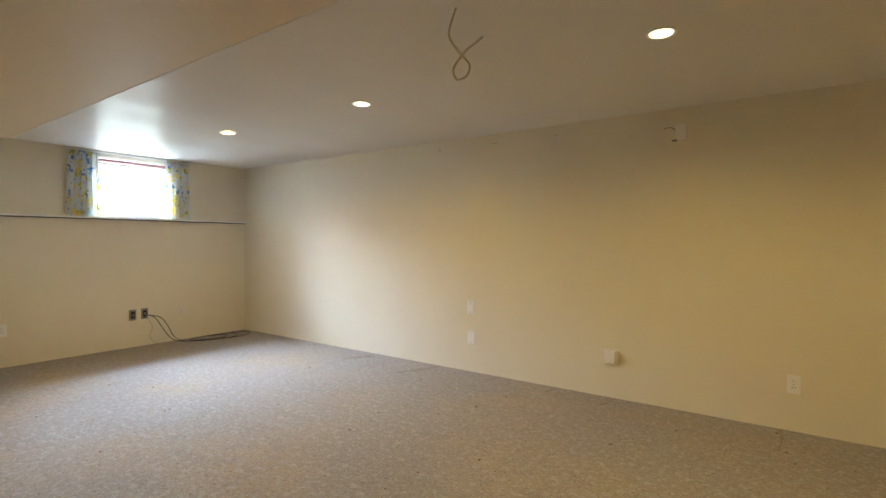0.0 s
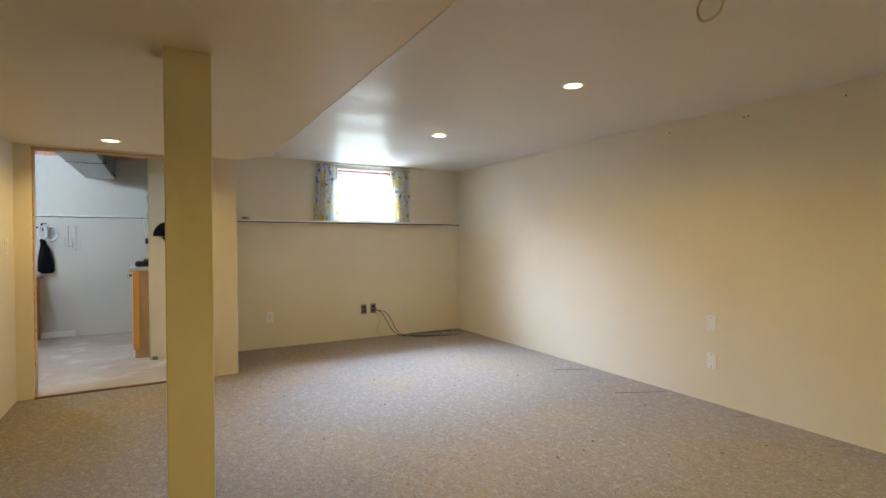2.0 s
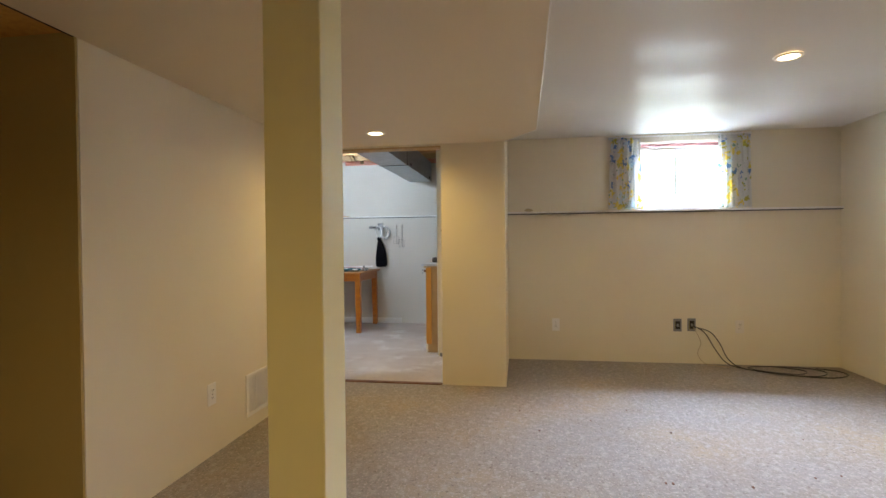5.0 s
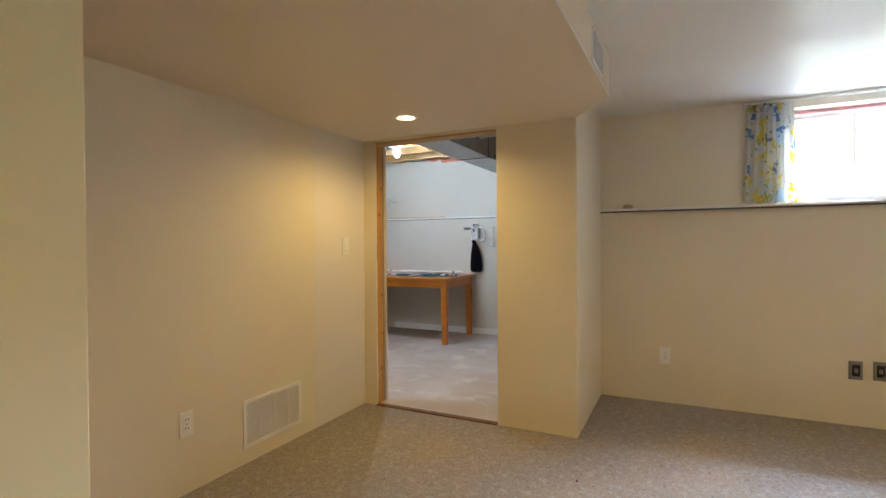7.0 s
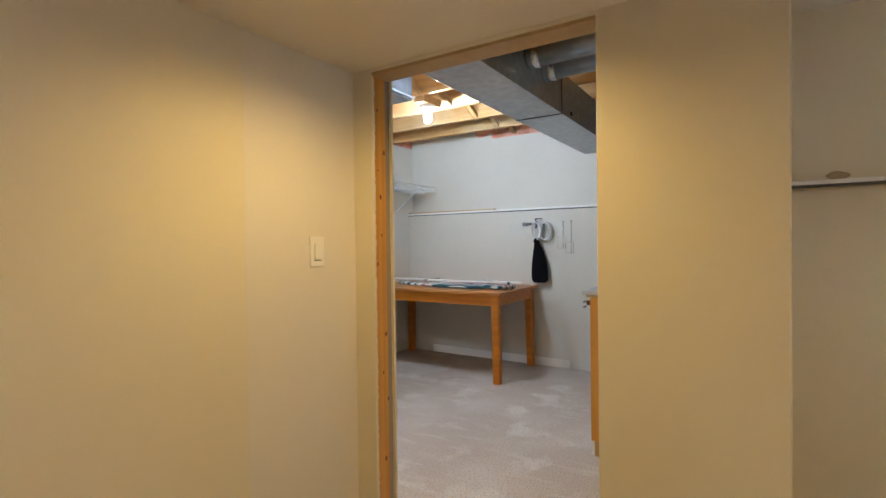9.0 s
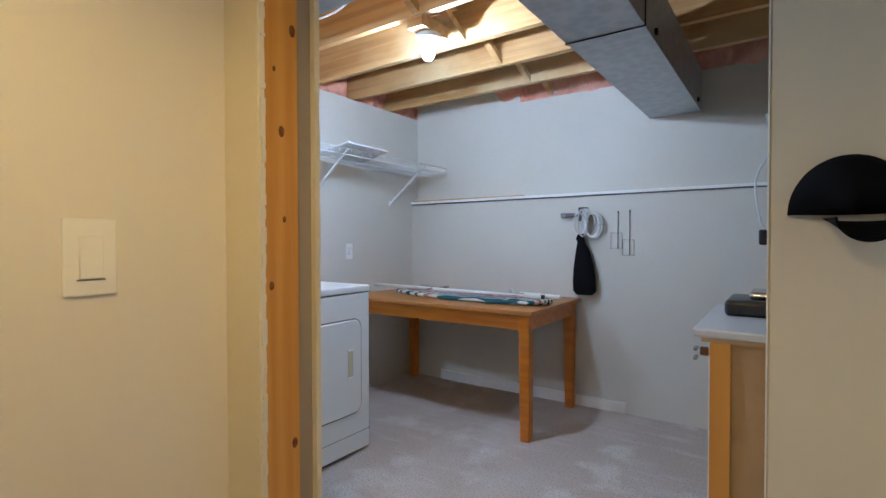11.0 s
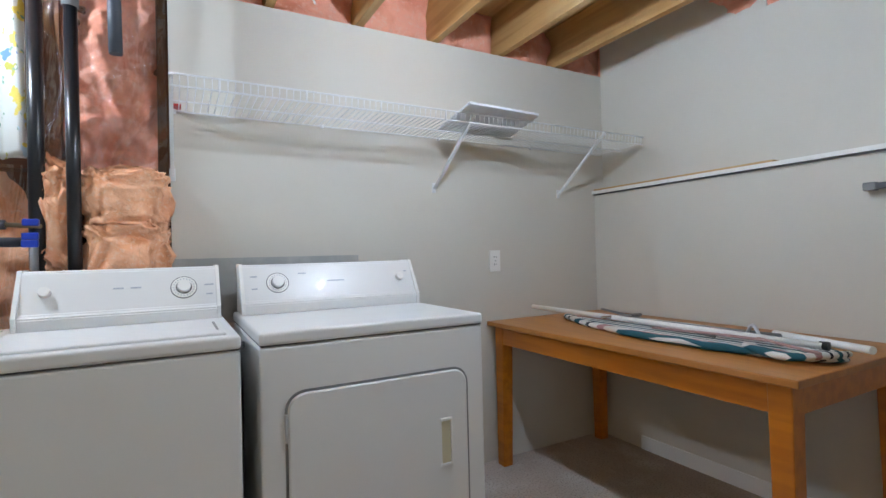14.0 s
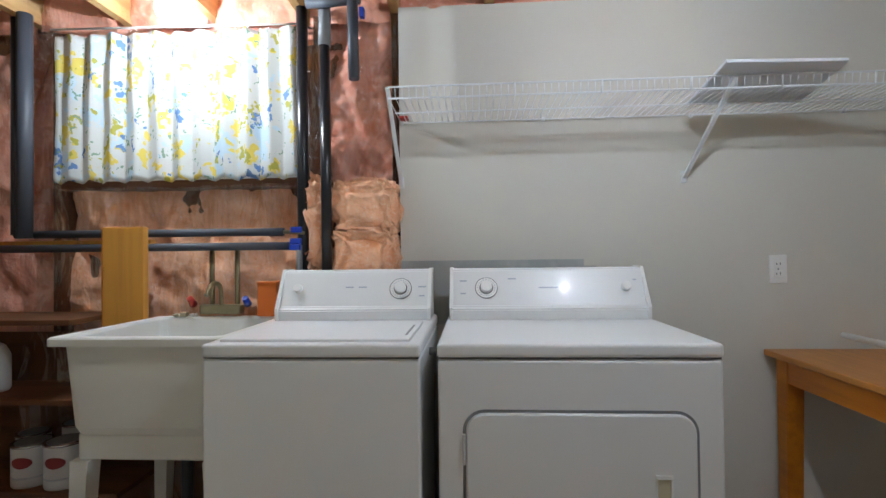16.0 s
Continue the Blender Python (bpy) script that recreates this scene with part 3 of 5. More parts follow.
def clump(name, lo, hi, seed):
    """A torn piece of glass wool."""
    bm = bmesh.new()
    bmesh.ops.create_icosphere(bm, subdivisions=5, radius=1)
    c = [(lo[i] + hi[i]) / 2 for i in range(3)]
    s = [(hi[i] - lo[i]) / 2 for i in range(3)]
    for v in bm.verts:
        p = v.co.copy()
        q = Vector([math.copysign(abs(a) ** 0.45, a) for a in p])
        n = noise.fractal(Vector((p.x * 2.5 + seed, p.y * 2.5, p.z * 4)), 0.9, 2.1, 5)
        q *= 0.9 + 0.16 * n
        v.co = Vector([c[i] + q[i] * s[i] * 0.95 for i in range(3)])
        v.co.y += 0.05 * abs(noise.fractal(Vector((v.co.x * 18, seed, v.co.z * 24)), 0.7, 2.1, 6)) + 0.012 * abs(noise.noise(Vector((v.co.x * 70, seed, v.co.z * 70))))
        v.co.x += 0.02 * noise.fractal(Vector((v.co.x * 12, seed + 7, v.co.z * 16)), 0.8, 2.1, 4)
    return part(name, bm, M_ORANGEW, None, "torn fluffy peach glass wool sticking out of the wall", category="insulation", smooth=True)


clump("insulation_wad", (-5.312, -2.47, 1.20), (-4.985, -2.30, 1.50), 3)
clump("insulation_wad", (-5.312, -2.47, 0.98), (-4.99, -2.28, 1.30), 5)
clump("insulation_wad", (-5.00, -2.47, 1.00), (-4.88, -2.32, 1.53), 9)

# outside
structure("backdrop_west", (-7.8, 1.5, 0.3), (-7.79, 5.2, 4.5), M_DAYLIGHT, "bright overcast daylight outside the window").visible_shadow = False
structure("backdrop_south", (-5.6, -3.9, 0.8), (-3.0, -3.89, 3.4), mat("soft_daylight_backdrop", (0.92, 0.96, 1.0), 0.5, emit=2.6), "bright daylight outside the laundry window").visible_shadow = False
structure("ground", (-60, -60, -0.12), (60, 60, -0.11), M_CONC, "plain ground outside")

# ---- things: main room ----
def square_post():
    t = thing("support_post", (-2.27, 0.47, 0), "square cream-yellow painted boxed support post under the soffit", "post")
    part("casing", B((-2.345, 0.388, 0.0), (-2.187, 0.548, SOF), 0.004), M_POST, t)
    part("corner_bead", B((-2.189, 0.5475, 0.0), (-2.184, 0.5515, 0.12)), M_PLASTIC, t, "pale torn corner strip near the floor")
    return t


square_post()


def pot_light(x, y, z, first=None):
    t = thing("recessed_light", (x, y, z), "round recessed pot light with white trim ring, switched on", "ceiling light", "pot lights in the ceiling")
    ring = bmesh.new()
    prof = [(0.048, z - 0.001), (0.050, z - 0.006), (0.060, z - 0.008), (0.066, z - 0.004), (0.067, z - 0.0005)]
    rings = []
    for r, h in prof:
        rings.append([ring.verts.new((x + r * math.cos(a * math.pi / 16), y + r * math.sin(a * math.pi / 16), h)) for a in range(32)])
    for a, b in zip(rings, rings[1:]):
        for k in range(32):
            ring.faces.new((a[k], a[(k + 1) % 32], b[(k + 1) % 32], b[k])).smooth = True
    part("trim_ring", ring, M_PLASTIC, t)
    part("lens", lathe(x, y, [(0.048, z - 0.0045), (0.047, z - 0.0015)], 24), M_GLOW, t, "glowing warm lens")
    return t


_pot = None
for _x, _y, _z in POTS[:4]:
    if _pot is None:
        _pot = pot_light(_x, _y, _z)
    else:
        copy_thing(_pot, pose(_x, _y, _z))
# fixtures for the two added, unseen pots
for _x, _y, _z in POTS[4:]:
    copy_thing(_pot, pose(_x, _y, _z))


def wall_plate(name, c, axis, sign, label, kind="outlet", w=0.07, h=0.115, d=0.006, material=None, group=""):
    """A cover plate; axis: the wall's normal."""
    material = material or M_PLASTIC
    t = thing(name, c, label, {"outlet": "outlet", "switch": "light switch"}.get(kind, "wall plate"), group)

    def bx(u0, u1, z0, z1, d0, d1, bev=0.0):
        if axis == "y":
            lo, hi = (c[0] + u0, c[1] + min(sign * d0, sign * d1), c[2] + z0), (c[0] + u1, c[1] + max(sign * d0, sign * d1), c[2] + z1)
        else:
            lo, hi = (c[0] + min(sign * d0, sign * d1), c[1] + u0, c[2] + z0), (c[0] + max(sign * d0, sign * d1), c[1] + u1, c[2] + z1)
        return B(lo, hi, bev)
    part("cover_plate", bx(-w / 2, w / 2, -h / 2, h / 2, 0, d, 0.002), material, t)
    if kind == "outlet":
        for k in (-1, 1):
            r = part("receptacle", bx(-0.017, 0.017, k * 0.02 - 0.014, k * 0.02 + 0.014, d, d + 0.002, 0.001), material, t)
            for j in (-1, 1):
                part("slot", bx(j * 0.007 - 0.0012, j * 0.007 + 0.0012, k * 0.02 - 0.003, k * 0.02 + 0.006, d + 0.002, d + 0.0026), M_DARK, r)
        part("screw", bx(-0.003, 0.003, -0.003, 0.003, d, d + 0.0015), M_STEEL, t)
    elif kind == "switch":
        part("rocker", bx(-0.016, 0.016, -0.032, 0.032, d, d + 0.005, 0.002), material, t)
        part("shadow_gap", bx(-0.0185, 0.0185, -0.035, -0.033, d, d + 0.0008), M_GREY, t)
    elif kind == "blank":
        part("insert", bx(-0.014, 0.014, -0.018, 0.018, d, d + 0.002, 0.001), material, t)
        for k in (-1, 1):
            part("screw", bx(-0.003, 0.003, k * 0.042 - 0.003, k * 0.042 + 0.003, d, d + 0.001), M_STEEL, t)
    elif kind == "open":
        part("box_cavity", bx(-0.022, 0.022, -0.036, 0.036, d, d + 0.001), M_DARK, t, "dark open box")
        part("bracket_strip", bx(-0.026, -0.02, -0.045, 0.045, d, d + 0.006), M_BRASS, t)
        part("connector", bx(-0.008, 0.008, -0.012, 0.012, d, d + 0.018, 0.002), M_GREY, t)
    return t


wall_plate("wall_plate", (-2.205, NY, 0.572), "y", -1, "blank white plastic cover plate above another one on the cream wall", "blank", group="cover plates on the long wall")
wall_plate("wall_plate", (-2.200, NY, 0.305), "y", -1, "white plastic cable plate, the lower of two on the long wall", "blank", group="cover plates on the long wall")
_t = wall_plate("wall_plate", (-0.975, NY, 0.308), "y", -1, "white plate with a bulky cream cover standing proud of the wall", "blank", w=0.085, h=0.1, d=0.018)
part("side_cap", B((-0.94, NY - 0.03, 0.262), (-0.915, NY, 0.352), 0.004), M_HANDLE, _t, "cream yellowed side cover")
wall_plate("outlet", (0.135, NY, 0.29), "y", -1, "white duplex power outlet low on the cream wall", "outlet")
wall_plate("outlet", (-3.335, SY, 0.325), "y", 1, "white duplex power outlet beside the return air grille", "outlet")
wall_plate("light_switch", (-4.538, SY, 1.137), "y", 1, "white rocker light switch beside the rough opening", "switch")
wall_plate("outlet", (WX, 1.392, 0.335), "x", 1, "white duplex power outlet near the chimney corner", "outlet")
wall_plate("outlet", (WX, 2.99, 0.34), "x", 1, "cream painted-over outlet near the coiled cable", "outlet", material=M_PATCH)
wall_plate("open_socket_box", (WX, 2.468, 0.347), "x", 1, "uncovered grey electrical box without cable", "open", material=M_GREY)
wall_plate("open_socket_box", (WX, 2.588, 0.352), "x", 1, "uncovered grey electrical box with black cables coming out", "open", material=M_GREY)

# bracket high on the long wall
_t = thing("wall_bracket", (-0.50, NY, 1.915), "small white wall bracket with a bent wire hook under the ceiling", "bracket")
part("plate", B((-0.545, NY - 0.02, 1.86), (-0.475, NY, 1.965), 0.004), M_PLASTIC, _t)
part("hook", tube(curve_pts([(-0.545, NY - 0.02, 1.93), (-0.575, NY - 0.03, 1.945), (-0.61, NY - 0.05, 1.94)], 4), 0.003, 6), M_GREY, _t, "grey bent wire hook")
part("clip", B((-0.565, NY - 0.03, 1.85), (-0.535, NY - 0.012, 1.862), 0.001), M_GREY, _t)
for _hx, _hz in [(-1.42, 2.0), (-1.96, 2.0), (-1.99, 2.0), (-2.55, 2.0), (-5.0, 1.61)]:
    part("wall_anchor", lathe(0, 0, [(0.006, 0), (0.005, 0.003)], 8), M_GREY, None, "small dark screw anchor in the cream painted wall", category="wall anchor").matrix_world = pose(_hx, NY, _hz, 90)

# hanging ceiling wire
_w = curve_pts([(-0.97, 1.722, CEIL), (-0.99, 1.727, 2.046), (-1.015, 1.737, 1.986), (-0.99, 1.772, 1.926), (-0.955, 1.797, 1.876), (-0.97, 1.797, 1.831), (-1.005, 1.777, 1.821), (-1.01, 1.767, 1.866), (-0.97, 1.792, 1.931), (-0.935, 1.822, 1.971), (-0.92, 1.842, 1.996)], 8)
part("hanging_wire", tube(_w, 0.0044, 7), mat("pale_cable_sheath", (0.66, 0.58, 0.42), 0.5), None, "knotted pale tan cable hanging loose from the ceiling", category="cable")

# return air grille
def grille(x0, x1, z0, z1, y, label):
    t = thing("air_grille", ((x0 + x1) / 2, y, z0), label, "air grille")
    fr = B((x0, y, z0), (x1, y + 0.008, z0 + 0.022), 0.002)
    B((x0, y, z1 - 0.022), (x1, y + 0.008, z1), 0.002, bm=fr)
    B((x0, y, z0 + 0.022), (x0 + 0.022, y + 0.008, z1 - 0.022), 0.002, bm=fr)
    B((x1 - 0.022, y, z0 + 0.022), (x1, y + 0.008, z1 - 0.022), 0.002, bm=fr)
    part("frame", fr, M_PLASTIC, t)
    part("backing", B((x0 + 0.02, y + 0.0005, z0 + 0.02), (x1 - 0.02, y + 0.0015, z1 - 0.02)), M_LIGHTGREY, t, "grey shadowed backing")
    z = z0 + 0.026
    first = None
    while z < z1 - 0.026:
        if first is None:
            bm = hull([(x0 + 0.022, y + 0.002, z), (x1 - 0.022, y + 0.002, z), (x1 - 0.022, y + 0.004, z), (x0 + 0.022, y + 0.004, z)],
                      [(x0 + 0.022, y + 0.004, z + 0.0075), (x1 - 0.022, y + 0.004, z + 0.0075), (x1 - 0.022, y + 0.006, z + 0.0075), (x0 + 0.022, y + 0.006, z + 0.0075)])
            first = part("slat", bm, M_PLASTIC, t)
            zf = z
        else:
            o = new("slat", first.data)
            o.parent = t
            o.location = (0, 0, z - zf)
        z += 0.0115
    for k in (1, 2, 3):
        xm = x0 + (x1 - x0) * k / 4
        part("divider", B((xm - 0.003, y + 0.004, z0 + 0.02), (xm + 0.003, y + 0.0075, z1 - 0.02)), M_PLASTIC, t)
    return t


grille(-4.09, -3.66, 0.08, 0.335, SY, "white louvred return air grille low on the cream wall")
_t = thing("soffit_vent", (-4.05, 1.17, 1.9), "small white louvred supply vent in the soffit side", "air vent")
part("frame", B((-4.19, 1.168, 1.905), (-3.93, 1.178, 2.045), 0.002), M_PLASTIC, _t)
for i in range(9):
    part("slat", B((-4.175 + i * 0.027, 1.176, 1.92), (-4.163 + i * 0.027, 1.183, 2.03)), M_LIGHTGREY, _t)

# ledge and window
structure("ledge_main", (WX, CHY, 1.379), (WX + 0.045, NY, 1.395), M_PLASTIC, "long narrow white painted ledge below the window", 0.002)
# the window ledge's under-edge shadow, painted as a grey strip
structure("trim_ledge_main_shadow", (WX, CHY, 1.369), (WX + 0.030, NY, 1.3785), M_GAPG, "thin grey strip painted as the shadow under the ledge")
_b = bmesh.new()
bmesh.ops.create_icosphere(_b, subdivisions=3, radius=1)
for _v in _b.verts:
    _n = noise.noise(_v.co * 1.7)
    _v.co = Vector((-5.655 + 0.014 * _v.co.x * (1 + 0.3 * _n), 1.145 + 0.034 * _v.co.y * (1 + 0.3 * _n), 1.410 + 0.016 * _v.co.z * (1 + 0.3 * _n)))
part("stone", _b, M_TAN, None, "small flat tan stone lying on the white ledge", category="stone", smooth=True)


def window(name, x, y0, y1, z0, z1, axis, label):
    """A two-pane sliding window; axis x or y is its normal."""
    t = thing(name, (x, (y0 + y1) / 2, z0) if axis == "x" else ((y0 + y1) / 2, x, z0), label, "window")
    t["kind"] = "structure"

    def bx(a0, a1, c0, c1, d0, d1, bev=0.003):
        return B((x + d0, a0, c0), (x + d1, a1, c1), bev) if axis == "x" else B((a0, x + d0, c0), (a1, x + d1, c1), bev)
    f = 0.035
    for nm, a in [("window_frame", (y0, y1, z0, z0 + f)), ("window_frame", (y0, y1, z1 - f, z1)), ("window_frame", (y0, y0 + f, z0 + f, z1 - f)), ("window_frame", (y1 - f, y1, z0 + f, z1 - f))]:
        part(nm, bx(*a, -0.03, 0.03), M_PLASTIC, t)
    ym = (y0 + y1) / 2
    for k, (a, b) in enumerate([(y0 + f, ym + 0.012), (ym - 0.012, y1 - f)]):
        dd = -0.02 if k else 0.004
        for a0, a1, c0, c1 in [(a, a + 0.024, z0 + f, z1 - f), (b - 0.024, b, z0 + f, z1 - f), (a + 0.024, b - 0.024, z0 + f, z0 + f + 0.026), (a + 0.024, b - 0.024, z1 - f - 0.024, z1 - f)]:
            part("sash_rail", bx(a0, a1, c0, c1, dd, dd + 0.02, 0.002), M_PLASTIC, t)
        p = part("pane", bx(a + 0.02, b - 0.02, z0 + f + 0.02, z1 - f - 0.02, dd + 0.008, dd + 0.012, 0), M_GLASS, t)
        p.visible_shadow = False
    return t


window("window_1", WX - 0.14, WINY0, WINY1, WINZ0 + 0.03, WINZ1, "x", "white two-pane sliding basement window, bright daylight outside")
structure("window_sill", (WX - 0.11, WINY0, WINZ0), (WX, WINY1, WINZ0 + 0.03), M_PLASTIC, "deep white window sill")
window("window_2", -2.64, -4.82, -3.78, 1.52, 2.12, "y", "basement window behind a floral curtain")
_bl = B((WX - 0.085, WINY0 + 0.01, WINZ1 - 0.035), (WX - 0.055, WINY1 - 0.01, WINZ1 - 0.008), 0.008)
part("rolled_blind", _bl, M_MAUVE, None, "rolled-up mauve blind at the top of the window", category="blind")


def curtain(name, p0, p1, z0, z1, folds, depth, label, axis="x", flare=0.0, pinch=False):
    """A pleated cloth between two points along a wall."""
    bm = bmesh.new()
    uvl = bm.loops.layers.uv.new("UVMap")
    nu, nv = folds * 10, 26
    grid = []
    L = p1 - p0
    for j in range(nv + 1):
        v = j / nv
        row = []
        for i in range(nu + 1):
            u = i / nu
            ph = 2 * math.pi * folds * u + 0.8 * noise.noise(Vector((u * 6, v * 1.5, p0)))
            amp = depth * (0.55 + 0.45 * v) * (0.75 + 0.5 * noise.noise(Vector((u * 9, 3, p0))))
            if pinch and v > 0.86:
                amp *= 0.75
            a = p0 + L * u + (1 - v) * flare * (0.5 - u) * 2 + 0.15 * depth * math.sin(2 * ph)
            d = amp * math.sin(ph) + 0.01 * noise.noise(Vector((u * 4, v * 4, p0)))
            z = z0 + (z1 - z0) * v + 0.008 * math.sin(ph) * (1 - v) + (0.006 * math.sin(ph * 0.5) if v > 0.95 else 0)
            row.append((bm.verts.new((axis_c + d, a, z) if axis == "x" else (a, axis_c + d, z)), (u * abs(L) * 1.7, v * (z1 - z0))))
        grid.append(row)
    for j in range(nv):
        for i in range(nu):
            q = (grid[j][i], grid[j][i + 1], grid[j + 1][i + 1], grid[j + 1][i])
            f = bm.faces.new([w[0] for w in q])
            f.smooth = True
            for lp, w in zip(f.loops, q):
                lp[uvl].uv = (w[1][0] + p0, w[1][1])
    ob = part(name, bm, M_CURTAIN, None, label, category="curtain")
    so = ob.modifiers.new("thickness", "SOLIDIFY")
    so.thickness = 0.0012
    return ob


axis_c = WX + 0.045
curtain("curtain", 1.885, 2.145, 1.402, 2.045, 6, 0.017, "floral yellow and blue curtain, gathered at the window's soffit-side edge", flare=-0.02)
curtain("curtain", 2.80, 3.06, 1.402, 2.045, 6, 0.017, "floral yellow and blue curtain, gathered near the room corner", flare=-0.015)
_t = thing("curtain_rod", (WX + 0.045, 2.47, 2.05), "thin white curtain rod just under the ceiling", "curtain rod")
part("rod", tube([(WX + 0.045, 1.87, 2.052), (WX + 0.045, 3.07, 2.052)], 0.006, 8), M_PLASTIC, _t)
for _y in (1.88, 3.06):
    part("rod_bracket", B((WX, _y - 0.008, 2.04), (WX + 0.05, _y + 0.008, 2.06), 0.002), M_PLASTIC, _t)

# cables on the floor
_c1 = curve_pts([(WX + 0.02, 2.60, 0.345), (WX + 0.06, 2.68, 0.29), (WX + 0.09, 2.75, 0.16), (WX + 0.10, 2.83, 0.05), (WX + 0.14, 2.93, 0.008), (WX + 0.30, 3.15, 0.006), (WX + 0.36, 3.40, 0.006), (WX + 0.24, 3.56, 0.008), (WX + 0.12, 3.50, 0.010), (WX + 0.08, 3.25, 0.012), (WX + 0.14, 3.0, 0.014), (WX + 0.28, 3.08, 0.016), (WX + 0.34, 3.30, 0.016), (WX + 0.22, 3.40, 0.018), (WX + 0.10, 3.2, 0.018)], 9)
part("floor_cable", tube(_c1, 0.0042, 7), M_CABLE, None, "black cable running from the open box and coiled on the carpet", category="cable")
_c2 = curve_pts([(WX + 0.02, 2.61, 0.335), (WX + 0.07, 2.72, 0.30), (WX + 0.07, 2.80, 0.20), (WX + 0.09, 2.86, 0.07), (WX + 0.16, 2.96, 0.007), (WX + 0.33, 3.2, 0.007), (WX + 0.39, 3.5, 0.007), (WX + 0.30, 3.68, 0.008), (WX + 0.17, 3.68, 0.008), (WX + 0.10, 3.55, 0.009)], 9)
part("floor_cable", tube(_c2, 0.0042, 7), M_CABLE, None, "second black cable looping toward the long wall on the carpet", category="cable")
_c3 = curve_pts([(WX + 0.015, 2.60, 0.33), (WX + 0.02, 2.66, 0.20), (WX + 0.03, 2.63, 0.10), (WX + 0.04, 2.68, 0.02), (WX + 0.08, 2.76, 0.005), (WX + 0.12, 2.86, 0.005)], 7)
part("thin_cord", tube(_c3, 0.0025, 6), M_TAN, None, "thin tan cord hanging against the cream wall", category="cord")

# marks where carpet was cut and small debris
random.seed(11)
for (x0, y0, x1, y1) in [(-3.45, 3.45, -3.30, 3.74), (-2.70, 3.38, -2.52, 3.79), (-1.95, 3.66, -1.90, 3.79), (-1.42, 3.64, -1.38, 3.79), (-0.98, 3.58, -0.93, 3.79), (0.07, 3.40, 0.07, 3.79)]:
    part("carpet_dent", tube(curve_pts([(x0, y0, 0.001), ((x0 + x1) / 2 + 0.01, (y0 + y1) / 2, 0.002), (x1, y1, 0.001)], 5), 0.0035, 6), M_SEAM, None, "narrow dark crease in the beige carpet", "structure")
_d = bmesh.new()
for i in range(60):
    x, y = random.uniform(-4.4, 0.6), random.uniform(1.0, 3.75)
    r = random.uniform(0.002, 0.006)
    B((x - r, y - r * 0.7, 0.002), (x + r * 1.6, y + r * 0.7, 0.006), bm=_d)
part("floor_crumbs", _d, M_DARKWOOD, None, "scattered small dark crumbs on the beige carpet", "stuff", category="debris")

# repainted strips
structure("trim_paint_patch", (-4.757, SY, 0.0), (-4.225, SY + 0.0006, SOF), M_PATCH, "paler unpainted strip of wall beside the switch")


# ---- things: laundry ----
def duct():
    t = thing("air_duct", (-6.2, -0.29, 1.955), "long rectangular galvanised air duct hung under the joists", "air duct")
    y0, y1, z0, z1 = -0.437, -0.135, 1.957, 2.218
    xs = [LWU + 0.002, -6.18, DX - 0.11]
    for a, b in zip(xs, xs[1:]):
        part("duct_section", B((a + 0.002, y0, z0), (b - 0.002, y1, z1), 0.002), M_DUCT, t)
    part("joint_flange", B((-6.189, y0 - 0.004, z0 - 0.004), (-6.171, y1 + 0.004, z1), 0.002), M_DUCT, t)
    part("joint_seam", B((-6.1715, y0 - 0.0045, z0 - 0.0045), (-6.168, y1 + 0.0045, z1)), M_DARK, t, "dark gap at the joint")
    for x in (-7.5, -6.35):
        part("hanger_clip", B((x, y0 - 0.012, z0 + 0.02), (x + 0.02, y0, z0 + 0.045), 0.002), M_DARK, t)
        part("hanger_clip", B((x, y1, z0 + 0.02), (x + 0.02, y1 + 0.012, z0 + 0.045), 0.002), M_DARK, t)
    return t


duct()
for _x in (-5.64, -5.88):
    _t = thing("round_duct", (_x, 0.2, 2.1), "round galvanised branch duct wrapped with torn foil at its elbow", "air duct")
    part("pipe", tube([(_x, -0.13, 2.14), (_x + 0.01, 1.2, 2.15)], 0.062, 20), M_DUCT, _t)
    part("foil_collar", tube([(_x, -0.13, 2.14), (_x, -0.06, 2.14)], 0.07, 14), M_STEEL, _t, "crumpled silver foil collar")
_t = thing("register_boot", (-5.28, -0.9, 1.95), "galvanised register boot hanging between the joists", "air duct")
part("boot", B((-5.42, -1.25, 1.955), (-5.14, -0.73, 2.215), 0.003), M_DUCT, _t)
for _z in (1.965, 2.20):
    part("boot_flange", B((-5.43, -0.735, _z), (-5.13, -0.72, _z + 0.012)), M_STEEL, _t)


def bulb_holder(x, y, half, zb):
    t = thing("ceiling_bulb", (x, y, zb), "bare lit bulb in a white porcelain holder under the joists", "ceiling light", "bare bulbs in the laundry")
    part("holder", lathe(x, y, [(0.024, zb + 0.035), (0.054, zb + 0.042), (0.062, zb + 0.052), (0.062, zb + 0.062), (0.056, zb + 0.068)], 24), M_PLASTIC, t, "white porcelain holder")
    g = part("bulb", lathe(x, y, [(0.008, zb - 0.062), (0.022, zb - 0.054), (0.032, zb - 0.03), (0.031, zb - 0.005), (0.022, zb + 0.02), (0.014, zb + 0.05)], 20), M_GLOWC, t, "glowing cool white bulb")
    g.visible_shadow = False
    part("mount", B((x - half, y - 0.045, zb + 0.068), (x + half, y + 0.045, JOIST + 0.012), 0.004), M_PINE, t, "wooden mounting block")
    return t


